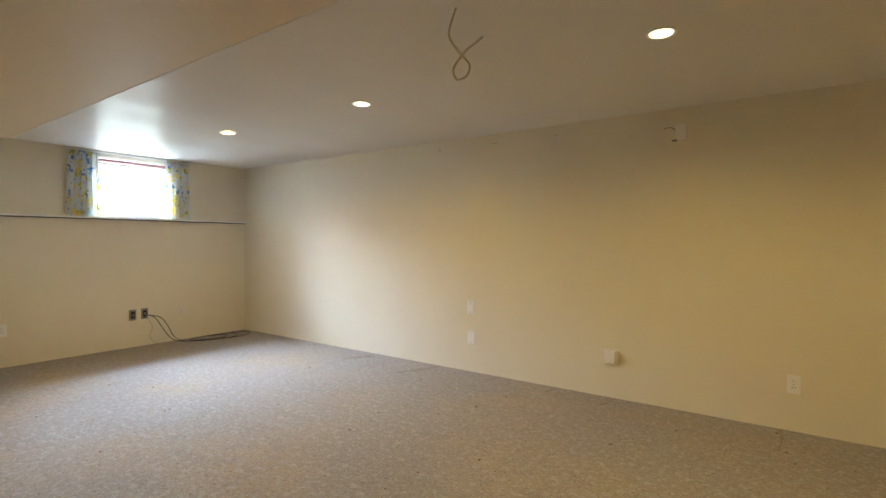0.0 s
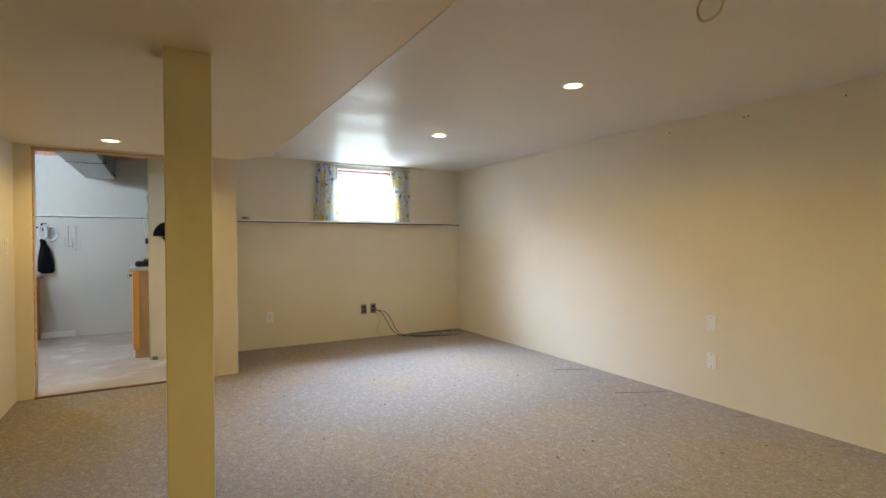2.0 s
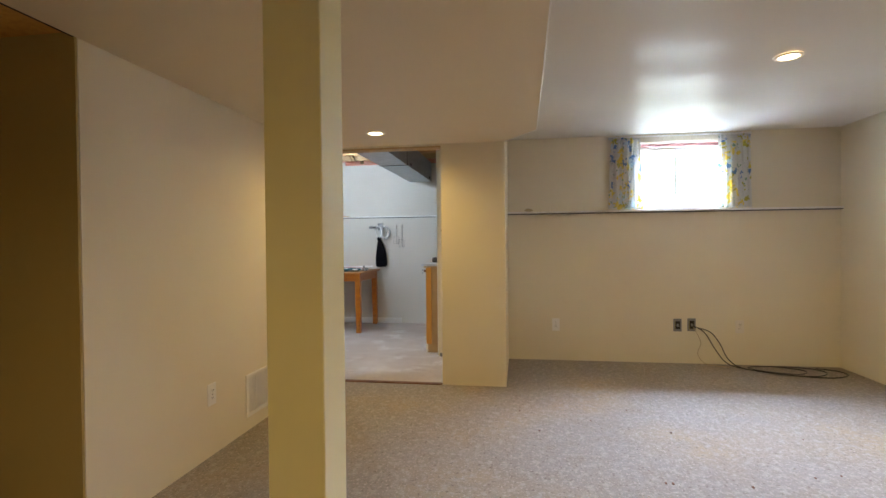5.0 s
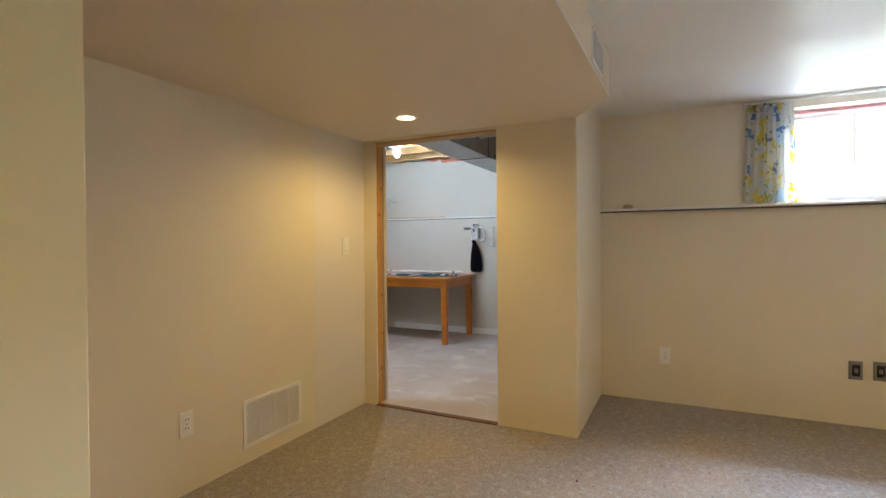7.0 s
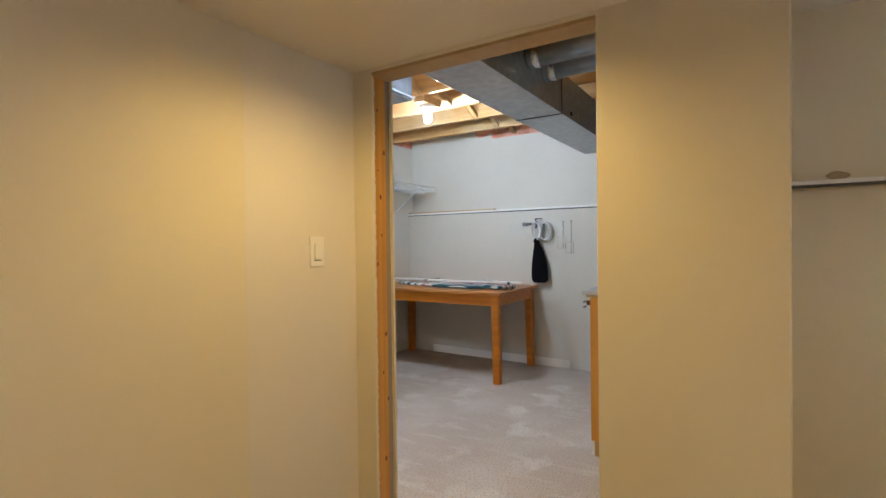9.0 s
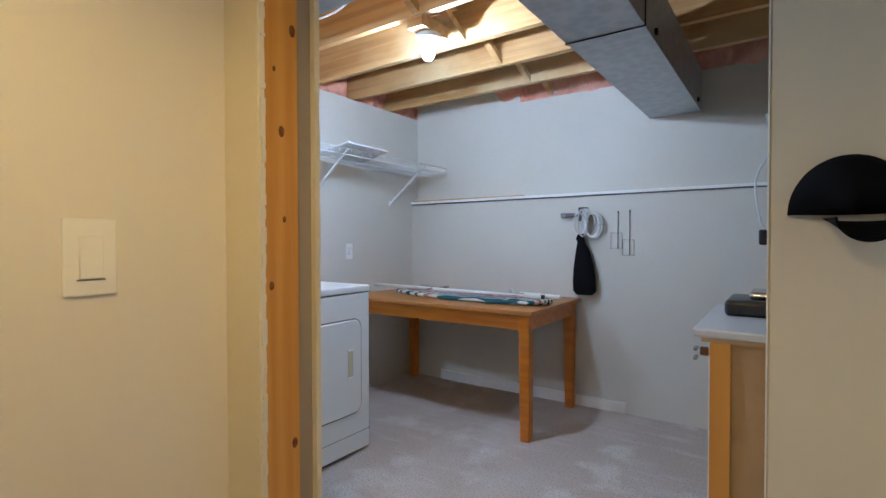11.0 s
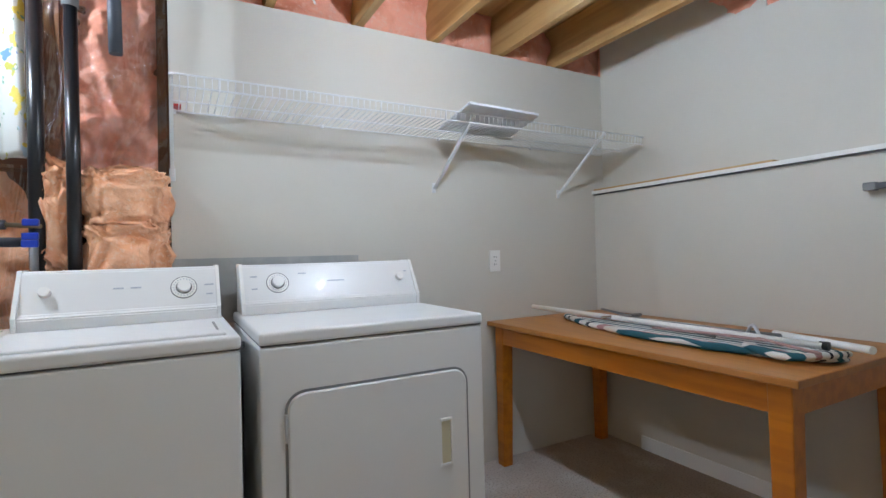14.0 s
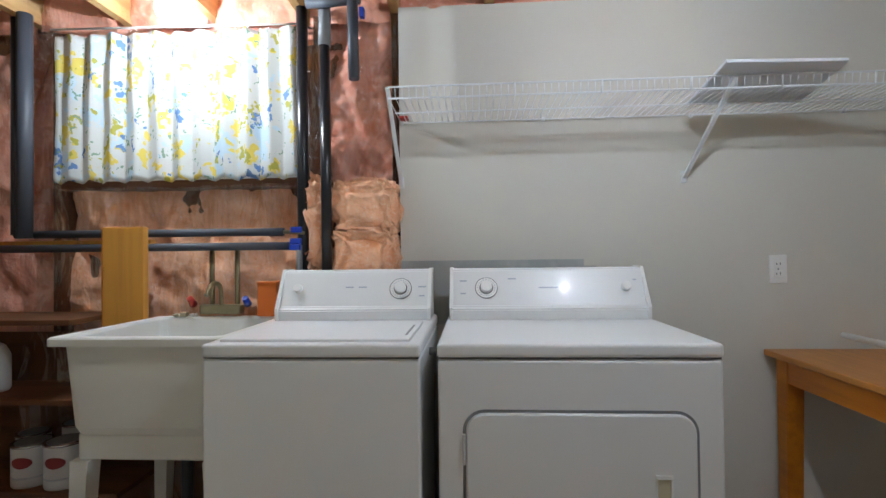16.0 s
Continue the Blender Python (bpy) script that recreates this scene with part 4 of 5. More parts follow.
bulb_holder(BULBS[0][0], BULBS[0][1], 0.11, BULBS[0][2])
bulb_holder(BULBS[1][0], BULBS[1][1], 0.11, BULBS[1][2])
part("ceiling_cable", tube(curve_pts([(-5.55, -1.1, 2.215), (-5.75, -1.25, 2.19), (-5.80, -1.55, 2.195), (-5.72, -1.95, 2.205), (-5.85, -2.25, 2.215)], 8), 0.005, 7), M_PLASTIC, None, "white electrical cable stapled under the joists", category="cable")
part("yellow_pipe", tube([(-7.3, -0.52, 2.20), (-7.3, -0.52, 2.12), (-7.28, -0.47, 2.10)], 0.014, 8), mat("yellow_plastic", (0.65, 0.45, 0.03), 0.5), None, "short yellow gas tube beside the duct", category="pipe")


def apron_board(lo, hi, along):
    """An apron whose lower edge curves down to the legs."""
    n = 32
    bm = bmesh.new()
    A = 1 if along == "y" else 0
    ring = []
    for i in range(n + 1):
        u = i / n
        a = lo[A] + (hi[A] - lo[A]) * u
        z = lo[2]
        row = []
        for o in (lo[1 - A], hi[1 - A]):
            for zz in (z, hi[2]):
                row.append(bm.verts.new((o, a, zz) if along == "y" else (a, o, zz)))
        ring.append(row)
    for a, b in zip(ring, ring[1:]):
        for i, j in ((0, 1), (1, 3), (3, 2), (2, 0)):
            bm.faces.new((a[i], a[j], b[j], b[i]))
    bm.faces.new([ring[0][k] for k in (0, 1, 3, 2)])
    bm.faces.new([ring[-1][k] for k in (2, 3, 1, 0)])
    bmesh.ops.recalc_face_normals(bm, faces=bm.faces)
    return bm


def oak_table():
    x0, x1, y0, y1, h = -7.585, -6.765, -2.355, -0.86, 0.757
    t = thing("work_table", ((x0 + x1) / 2, (y0 + y1) / 2, 0), "amber oak table with four tapered legs against the laundry wall", "table")
    part("tabletop", B((x0, y0, h - 0.024), (x1, y1, h), 0.004), M_OAKTOP, t, "thin worn oak tabletop")
    ins = 0.03
    for lx, sx in ((x0 + ins, 1), (x1 - ins, -1)):
        for ly, sy in ((y0 + ins, 1), (y1 - ins, -1)):
            w1, w2 = 0.068, 0.056
            top = [(lx, ly, h - 0.024), (lx + sx * w1, ly, h - 0.024), (lx + sx * w1, ly + sy * w1, h - 0.024), (lx, ly + sy * w1, h - 0.024)]
            bot = [(lx, ly, 0), (lx + sx * w2, ly, 0), (lx + sx * w2, ly + sy * w2, 0), (lx, ly + sy * w2, 0)]
            b = hull(bot, top)
            bmesh.ops.bevel(b, geom=b.edges[:], offset=0.003, segments=1, affect="EDGES")
            part("leg", b, M_OAK, t)
    za, zb = h - 0.115, h - 0.0245
    part("apron", apron_board((x1 - ins - 0.024, y0 + ins + 0.066, za), (x1 - ins - 0.004, y1 - ins - 0.066, zb), "y"), M_OAK, t)
    part("apron", apron_board((x0 + ins + 0.004, y0 + ins + 0.066, za), (x0 + ins + 0.024, y1 - ins - 0.066, zb), "y"), M_OAK, t)
    part("apron", apron_board((x0 + ins + 0.066, y1 - ins - 0.024, za), (x1 - ins - 0.066, y1 - ins - 0.004, zb), "x"), M_OAK, t)
    part("apron", apron_board((x0 + ins + 0.066, y0 + ins + 0.004, za), (x1 - ins - 0.066, y0 + ins + 0.024, zb), "x"), M_OAK, t)
    return t


oak_table()


def ironing_board():
    """Lies upside down on the table, legs folded on it."""
    z0 = 0.758
    t = thing("ironing_board", (-7.1, -1.6, z0), "folded ironing board with striped cover, upside down on the table", "ironing board")
    yc0, yc1 = -2.20, -0.87
    outline = []
    n = 40
    for i in range(n):
        a = 2 * math.pi * i / n
        u = math.cos(a)
        wdt = 0.185 * (1 - 0.35 * (u < 0) * abs(u) ** 1.5)
        outline.append((-7.13 + wdt * math.sin(a) + 0.10 * (u * 0.5), (yc0 + yc1) / 2 + (yc1 - yc0) / 2 * u))
    b = bmesh.new()
    levels = [(0.80, 0.000), (0.97, 0.003), (1.0, 0.012), (0.985, 0.024), (0.93, 0.031), (0.86, 0.026)]
    cx, cy = -7.13, (yc0 + yc1) / 2
    rings = [[b.verts.new((cx + (x - cx) * s, cy + (y - cy) * s, z0 + h + 0.006 * noise.noise(Vector((x * 9, y * 9, h))))) for x, y in outline] for s, h in levels]
    for r1, r2 in zip(rings, rings[1:]):
        for k in range(n):
            b.faces.new((r1[k], r1[(k + 1) % n], r2[(k + 1) % n], r2[k])).smooth = True
    b.faces.new(list(reversed(rings[0])))
    b.faces.new(rings[-1])
    bmesh.ops.recalc_face_normals(b, faces=b.faces)
    part("cover", b, M_STRIPE, t, "white, teal and pink striped cotton cover")
    part("leg_tube", tube([(-7.02, -2.28, z0 + 0.066), (-7.06, -0.93, z0 + 0.050)], 0.011, 10), M_PLASTIC, t, "white painted steel leg tube")
    part("leg_tube", tube([(-7.22, -1.15, z0 + 0.045), (-7.05, -0.80, z0 + 0.058)], 0.012, 10), M_PLASTIC, t, "white tube with a plastic end sleeve")
    part("brace", tube([(-7.30, -2.05, z0 + 0.05), (-7.02, -1.25, z0 + 0.04)], 0.006, 8), M_GREY, t, "thin grey brace rod")
    part("brace", tube([(-7.10, -1.85, z0 + 0.05), (-7.2, -1.05, z0 + 0.045)], 0.006, 8), M_GREY, t, "thin grey brace rod")
    for ya, yb_, xa, xb in ((-1.95, -1.15, -7.03, -7.12), (-1.50, -0.95, -7.0, -7.08), (-1.35, -0.90, -7.16, -6.98)):
        part("brace", tube(curve_pts([(xa, ya, z0 + 0.045), ((xa + xb) / 2 + 0.02, (ya + yb_) / 2, z0 + 0.05), (xb, yb_, z0 + 0.04)], 6), 0.005, 7), mat("dull_pink_rod", (0.45, 0.27, 0.25), 0.5), t, "dull pink folded support rod")
    part("hem_flap", tube(curve_pts([(-6.98, -1.12, z0 + 0.03), (-6.95, -0.98, z0 + 0.022), (-7.02, -0.90, z0 + 0.03), (-7.12, -0.885, z0 + 0.026)], 6), 0.016, 7, r2=0.010), M_STRIPE, t, "bunched hem of the striped cover")
    part("foot_bar", tube([(-6.98, -1.75, z0 + 0.06), (-7.2, -1.72, z0 + 0.06)], 0.008, 8), M_STEEL, t)
    part("catch", tube(curve_pts([(-7.12, -1.2, z0 + 0.035), (-7.10, -1.16, z0 + 0.085), (-7.08, -1.12, z0 + 0.04)], 6), 0.006, 8), M_LIGHTGREY, t)
    part("end_cap", tube([(-7.066, -0.94, z0 + 0.05), (-7.068, -0.915, z0 + 0.05)], 0.014, 10), M_BLACKP, t)
    return t


ironing_board()


def hung_iron_rest():
    t = thing("wall_hanger", (LW, -0.85, 1.33), "grey wall hanger holding a looped white cord on the laundry wall", "wall hanger")
    part("bracket", B((LW, -0.875, 1.29), (LW + 0.045, -0.815, 1.385), 0.005), M_BLACKP, t)
    part("arm", B((LW + 0.02, -0.985, 1.322), (LW + 0.05, -0.76, 1.345), 0.004), M_DARKGREY, t)
    part("arm_tip", B((LW + 0.018, -1.0, 1.318), (LW + 0.052, -0.96, 1.349), 0.004), M_GREY, t)
    part("cloth_flap", B((LW + 0.05, -0.845, 1.24), (LW + 0.058, -0.80, 1.375), 0.003), M_LIGHTGREY, t, "pale grey cloth strip")
    return t


hung_iron_rest()
for _k, (_cy, _cz, _ry, _rz, _m) in enumerate([(-0.775, 1.262, 0.062, 0.088, M_WIRE), (-0.785, 1.268, 0.056, 0.082, M_PLASTIC), (-0.80, 1.27, 0.045, 0.075, M_LIGHTGREY), (-0.86, 1.27, 0.04, 0.075, M_PLASTIC), (-0.765, 1.258, 0.045, 0.08, M_PLASTIC), (-0.83, 1.275, 0.03, 0.09, M_LIGHTGREY)]):
    _p = [(LW + 0.03 + 0.012 * _k + 0.008 * math.sin(a * 0.9), _cy + _ry * math.cos(a), _cz + _rz * math.sin(a)) for a in [2 * math.pi * i / 28 for i in range(29)]]
    part("cord_loop", tube(_p, 0.006 + 0.002 * (_k == 0), 7), _m, None, "white cord looped over the grey hanger", group="cord loops on the hanger", category="cord")
# black bag
_rows = []
for _z, _y0, _y1, _d in [(1.20, -0.868, -0.835, 0.015), (1.17, -0.885, -0.83, 0.03), (1.145, -0.875, -0.825, 0.025), (1.08, -0.885, -0.79, 0.04), (0.98, -0.90, -0.762, 0.05), (0.88, -0.908, -0.748, 0.055), (0.81, -0.905, -0.745, 0.05), (0.785, -0.885, -0.77, 0.03)]:
    _rows.append((_z, _y0, _y1, _d))
_b = bmesh.new()
_rr = []
for _z, _y0, _y1, _d in _rows:
    _r = []
    for k in range(18):
        a = 2 * math.pi * k / 18
        _n = noise.noise(Vector((math.cos(a) * 2, math.sin(a) * 2, _z * 12))) * 0.006
        _r.append(_b.verts.new((LW + 0.055 + (_d + _n) * math.cos(a), (_y0 + _y1) / 2 + ((_y1 - _y0) / 2 + _n) * math.sin(a), _z)))
    _rr.append(_r)
for r1, r2 in zip(_rr, _rr[1:]):
    for k in range(18):
        _b.faces.new((r1[k], r1[(k + 1) % 18], r2[(k + 1) % 18], r2[k])).smooth = True
_b.faces.new(_rr[0])
_b.faces.new(list(reversed(_rr[-1])))
bmesh.ops.recalc_face_normals(_b, faces=_b.faces)
part("cloth_bag", _b, M_BLACK, None, "black cloth bag hanging from the cord on the laundry wall", category="bag")
# wire hooks
for _y, _z1 in [(-0.615, 1.30), (-0.54, 1.305)]:
    _t = thing("wire_holder", (LW, _y, 1.07), "thin chrome wire holder screwed to the laundry wall", "wire holder", "wire holders on the wall")
    _zb = 1.105 if _y < -0.6 else 1.06
    part("stem", tube([(LW + 0.008, _y, _z1 + 0.045), (LW + 0.010, _y, _zb)], 0.003, 6), M_STEEL, _t)
    part("loop", tube([(LW + 0.010, _y, _zb), (LW + 0.10, _y - 0.02, _zb - 0.0), (LW + 0.10, _y - 0.02, _zb + 0.10), (LW + 0.10, _y + 0.05, _zb + 0.10), (LW + 0.10, _y + 0.05, _zb), (LW + 0.01, _y, _zb)], 0.0022, 6), M_STEEL, _t)
    part("screw", B((LW, _y - 0.005, _z1 + 0.04), (LW + 0.01, _y + 0.005, _z1 + 0.052), 0.002), M_STEEL, _t)


def rrect(x0, x1, z0, z1, r, n=6):
    pts = []
    for cx, cz, a0 in ((x1 - r, z1 - r, 0), (x0 + r, z1 - r, 90), (x0 + r, z0 + r, 180), (x1 - r, z0 + r, 270)):
        for k in range(n + 1):
            a = radians(a0 + 90 * k / n)
            pts.append((cx + r * math.cos(a), cz + r * math.sin(a)))
    return pts


def slab_xz(x0, x1, z0, z1, r, ya, yb, edge=0.004):
    """A round-cornered slab facing +y."""
    o = rrect(x0, x1, z0, z1, r)
    i = rrect(x0 + edge, x1 - edge, z0 + edge, z1 - edge, max(r - edge, 0.002))
    bm = bmesh.new()
    R = [[bm.verts.new((x, ya, z)) for x, z in o], [bm.verts.new((x, yb - edge, z)) for x, z in o], [bm.verts.new((x, yb, z)) for x, z in i]]
    n = len(o)
    for a, b in zip(R, R[1:]):
        for k in range(n):
            bm.faces.new((a[k], a[(k + 1) % n], b[(k + 1) % n], b[k])).smooth = True
    bm.faces.new(R[0])
    bm.faces.new(R[2])
    bmesh.ops.recalc_face_normals(bm, faces=bm.faces)
    return bm


def knob(cx, y, z, r, t, dial=True, tilt=0.33):
    """A dial on the sloped panel."""
    def turned(prof, n=28):
        b = lathe(0, 0, prof, n)
        m = pose(cx, y, z, -(90 - math.degrees(tilt)), 0, 0)
        bmesh.ops.transform(b, matrix=m, verts=b.verts)
        return b
    k = part("knob", turned([(r, 0.002), (r, 0.018), (r * 0.93, 0.022)]), M_PLASTIC, t, "white ribbed round knob")
    if dial:
        part("dial_edge", turned([(r * 2.0, 0.0), (r * 2.0, 0.0012), (r * 1.97, 0.0016)]), M_GREY, k, "thin grey dial outline")
        part("dial_ring", turned([(r * 1.86, 0.001), (r * 1.86, 0.0024), (r * 1.82, 0.003)]), M_PLASTIC, k)
        part("dial_shade", turned([(r * 1.22, 0.003), (r * 1.22, 0.0042), (r * 1.18, 0.0046)]), M_GREY, k)
        for i in range(20):
            a = 2 * math.pi * i / 20
            b = B((r * 1.5 * math.cos(a) - 0.0018, r * 1.5 * math.sin(a) - 0.0018, 0.003), (r * 1.5 * math.cos(a) + 0.0018, r * 1.5 * math.sin(a) + 0.0018, 0.0036))
            bmesh.ops.transform(b, matrix=pose(cx, y, z, -(90 - math.degrees(tilt)), 0, 0), verts=b.verts)
            part("dial_mark", b, M_PRINT, k)
    return k


def appliance(name, x0, x1, label, dryer):
    yf, yb, top = -1.595, -2.26, 0.915
    t = thing(name, ((x0 + x1) / 2, (yf + yb) / 2, 0), label, "dryer" if dryer else "washing machine")
    for fx in (x0 + 0.05, x1 - 0.05):
        for fy in (yf - 0.06, yb + 0.05):
            part("foot", lathe(fx, fy, [(0.02, 0), (0.02, 0.02)], 12), M_BLACKP, t)
    part("cabinet", B((x0, yb, 0.02), (x1, yf, top - 0.042), 0.008, 3), M_ENAMEL, t)
    part("seam", B((x0 + 0.004, yb + 0.004, top - 0.0405), (x1 - 0.004, yf - 0.002, top - 0.036)), M_GAPG, t, "dark gap under the lid panel")
    part("top_panel", B((x0 - 0.002, yb, top - 0.037), (x1 + 0.002, yf + 0.004, top), 0.010, 3), M_ENAMEL, t)
    part("kick_seam", B((x0 + 0.002, yf - 0.001, 0.117), (x1 - 0.002, yf + 0.0008, 0.120)), M_GREY, t)
    # sloped control console
    cz0, cz1 = top - 0.002, 1.098
    fl, fb = yb + 0.19, yb + 0.02
    a0, a1 = x0 + 0.012, x1 - 0.012
    prof = [(fb, cz0), (fl, cz0), (fl + 0.002, cz0 + 0.04), (fl - 0.012, cz0 + 0.05), (fl - 0.075, cz1 - 0.006), (fl - 0.083, cz1), (fb, cz1)]
    b = bmesh.new()
    L1 = [b.verts.new((a0 + 0.004 * 0, y, z)) for y, z in prof]
    L2 = [b.verts.new((a1, y, z)) for y, z in prof]
    b.faces.new(L1)
    b.faces.new(list(reversed(L2)))
    for k in range(len(prof)):
        b.faces.new((L1[k], L1[(k + 1) % len(prof)], L2[(k + 1) % len(prof)], L2[k]))
    bmesh.ops.recalc_face_normals(b, faces=b.faces)
    bmesh.ops.bevel(b, geom=b.edges[:], offset=0.004, segments=2, affect="EDGES")
    con = part("console", b, M_ENAMEL, t)
    slope = math.atan2(0.063, cz1 - 0.006 - cz0 - 0.05)
    for s in (a0 - 0.0015, a1 - 0.0105):
        e = hull([(s, fl + 0.006, cz0 + 0.002), (s + 0.012, fl + 0.006, cz0 + 0.002), (s + 0.012, fl + 0.008, cz0 + 0.046), (s, fl + 0.008, cz0 + 0.046)],
                 [(s, fb, cz1 + 0.004), (s + 0.012, fb, cz1 + 0.004), (s + 0.012, fl - 0.08, cz1 + 0.004), (s, fl - 0.08, cz1 + 0.004)])
        part("end_cap", e, M_PLASTIC, t)

    def on_slope(u):
        return fl - 0.012 - 0.063 * u, cz0 + 0.05 + (cz1 - 0.006 - cz0 - 0.05) * u
    y, z = on_slope(0.5)
    if dryer:
        knob(x1 - 0.145, y, z, 0.021, t, True, slope)
        knob(x0 + 0.085, y, z, 0.016, t, False, slope)
        marks = [(x1 - 0.06, 0.7, 0.025), (x1 - 0.06, 0.35, 0.02), (x1 - 0.24, 0.75, 0.03), ((x0 + x1) / 2 - 0.005, 0.5, 0.07), (x0 + 0.05, 0.7, 0.012)]
    else:
        knob(x0 + 0.125, y, z, 0.021, t, True, slope)
        knob(x1 - 0.085, y, z, 0.016, t, False, slope)
        marks = [(x0 + 0.045, 0.55, 0.03), (x0 + 0.045, 0.3, 0.02), ((x0 + x1) / 2 + 0.02, 0.55, 0.03), ((x0 + x1) / 2 - 0.03, 0.55, 0.03)]
    for mx_, u, wd in marks:
        my, mz = on_slope(u)
        b = B((-wd / 2, -0.0025, 0.0), (wd / 2, 0.0025, 0.0008))
        bmesh.ops.transform(b, matrix=pose(mx_, my, mz, -(90 - math.degrees(slope)), 0, 0), verts=b.verts)
        part("printed_mark", b, M_PRINT, t)
    if dryer:
        dx0, dx1, dz0, dz1 = x0 + 0.072, x1 - 0.072, 0.235, 0.735
        part("door_gap", slab_xz(dx0 - 0.008, dx1 + 0.008, dz0 - 0.008, dz1 + 0.008, 0.058, yf - 0.004, yf + 0.0012, 0.0005), M_GREY, t, "grey shadow gap round the door")
        d = part("door", slab_xz(dx0, dx1, dz0, dz1, 0.05, yf - 0.002, yf + 0.010, 0.005), M_ENAMEL, t)
        hx = dx0 + 0.085
        part("handle_recess", B((hx - 0.016, yf + 0.0095, 0.43), (hx + 0.016, yf + 0.011, 0.575), 0.0004), M_HANDLE, d, "aged cream recessed handle")
        hb = B((hx - 0.022, yf + 0.010, 0.572), (hx + 0.022, yf + 0.016, 0.582), 0.002)
        B((hx - 0.022, yf + 0.010, 0.425), (hx + 0.022, yf + 0.016, 0.435), 0.002, bm=hb)
        B((hx - 0.022, yf + 0.010, 0.435), (hx - 0.015, yf + 0.016, 0.572), 0.002, bm=hb)
        part("handle_rim", hb, M_PLASTIC, d)
        for hz in (0.60, 0.34):
            part("hinge", B((dx1 + 0.0005, yf, hz), (dx1 + 0.009, yf + 0.011, hz + 0.08), 0.002), M_LIGHTGREY, t)
    else:
        lid = part("lid", B((x0 + 0.03, yf - 0.40, top - 0.004), (x1 - 0.03, yf - 0.035, top + 0.008), 0.006, 3), M_ENAMEL, t, "glossy white lid, closed")
        part("lid_slot", B((x0 + 0.045, yf - 0.30, top + 0.0082), (x0 + 0.052, yf - 0.10, top + 0.009)), M_GREY, lid)
    return t


appliance("clothes_dryer", -6.236, -5.502, "white front-loading clothes dryer with a sloped control console, door shut", True)
appliance("washing_machine", -5.454, -4.857, "white top-loading washing machine, lid closed, beside the dryer", False)
part("drain_hose", tube(curve_pts([(-5.478, -2.3, 0.75), (-5.478, -2.1, 0.78), (-5.479, -1.95, 0.70), (-5.478, -1.98, 0.3), (-5.478, -2.2, 0.1)], 8), 0.018, 10), M_GREY, None, "grey ribbed drain hose between washer and dryer", category="hose")
part("latch_catch", tube([(-5.4565, -1.86, 0.845), (-5.494, -1.86, 0.845)], 0.012, 12), M_GREY, None, "small grey bumper between washer and dryer", category="bumper")
part("dryer_exhaust", tube([(-5.9, -2.262, 0.12), (-5.9, -2.355, 0.12)], 0.05, 16), M_DUCT, None, "silver exhaust pipe behind the dryer", category="pipe")
# wall area behind the consoles, greyer than the rest
structure("trim_grey_patch", (-6.06, LS, 0.86), (-5.294, LS + 0.0012, 1.128), M_GREYPATCH, "mottled grey patch of wall behind the appliances")
structure("trim_grey_patch", (-6.11, LS, 0.86), (-6.06, LS + 0.0012, 1.100), M_GREYPATCH, "mottled grey patch of wall behind the appliances")
wall_plate("outlet", (-6.835, LS, 1.078), "y", 1, "white duplex outlet above the table on the laundry wall", "outlet")


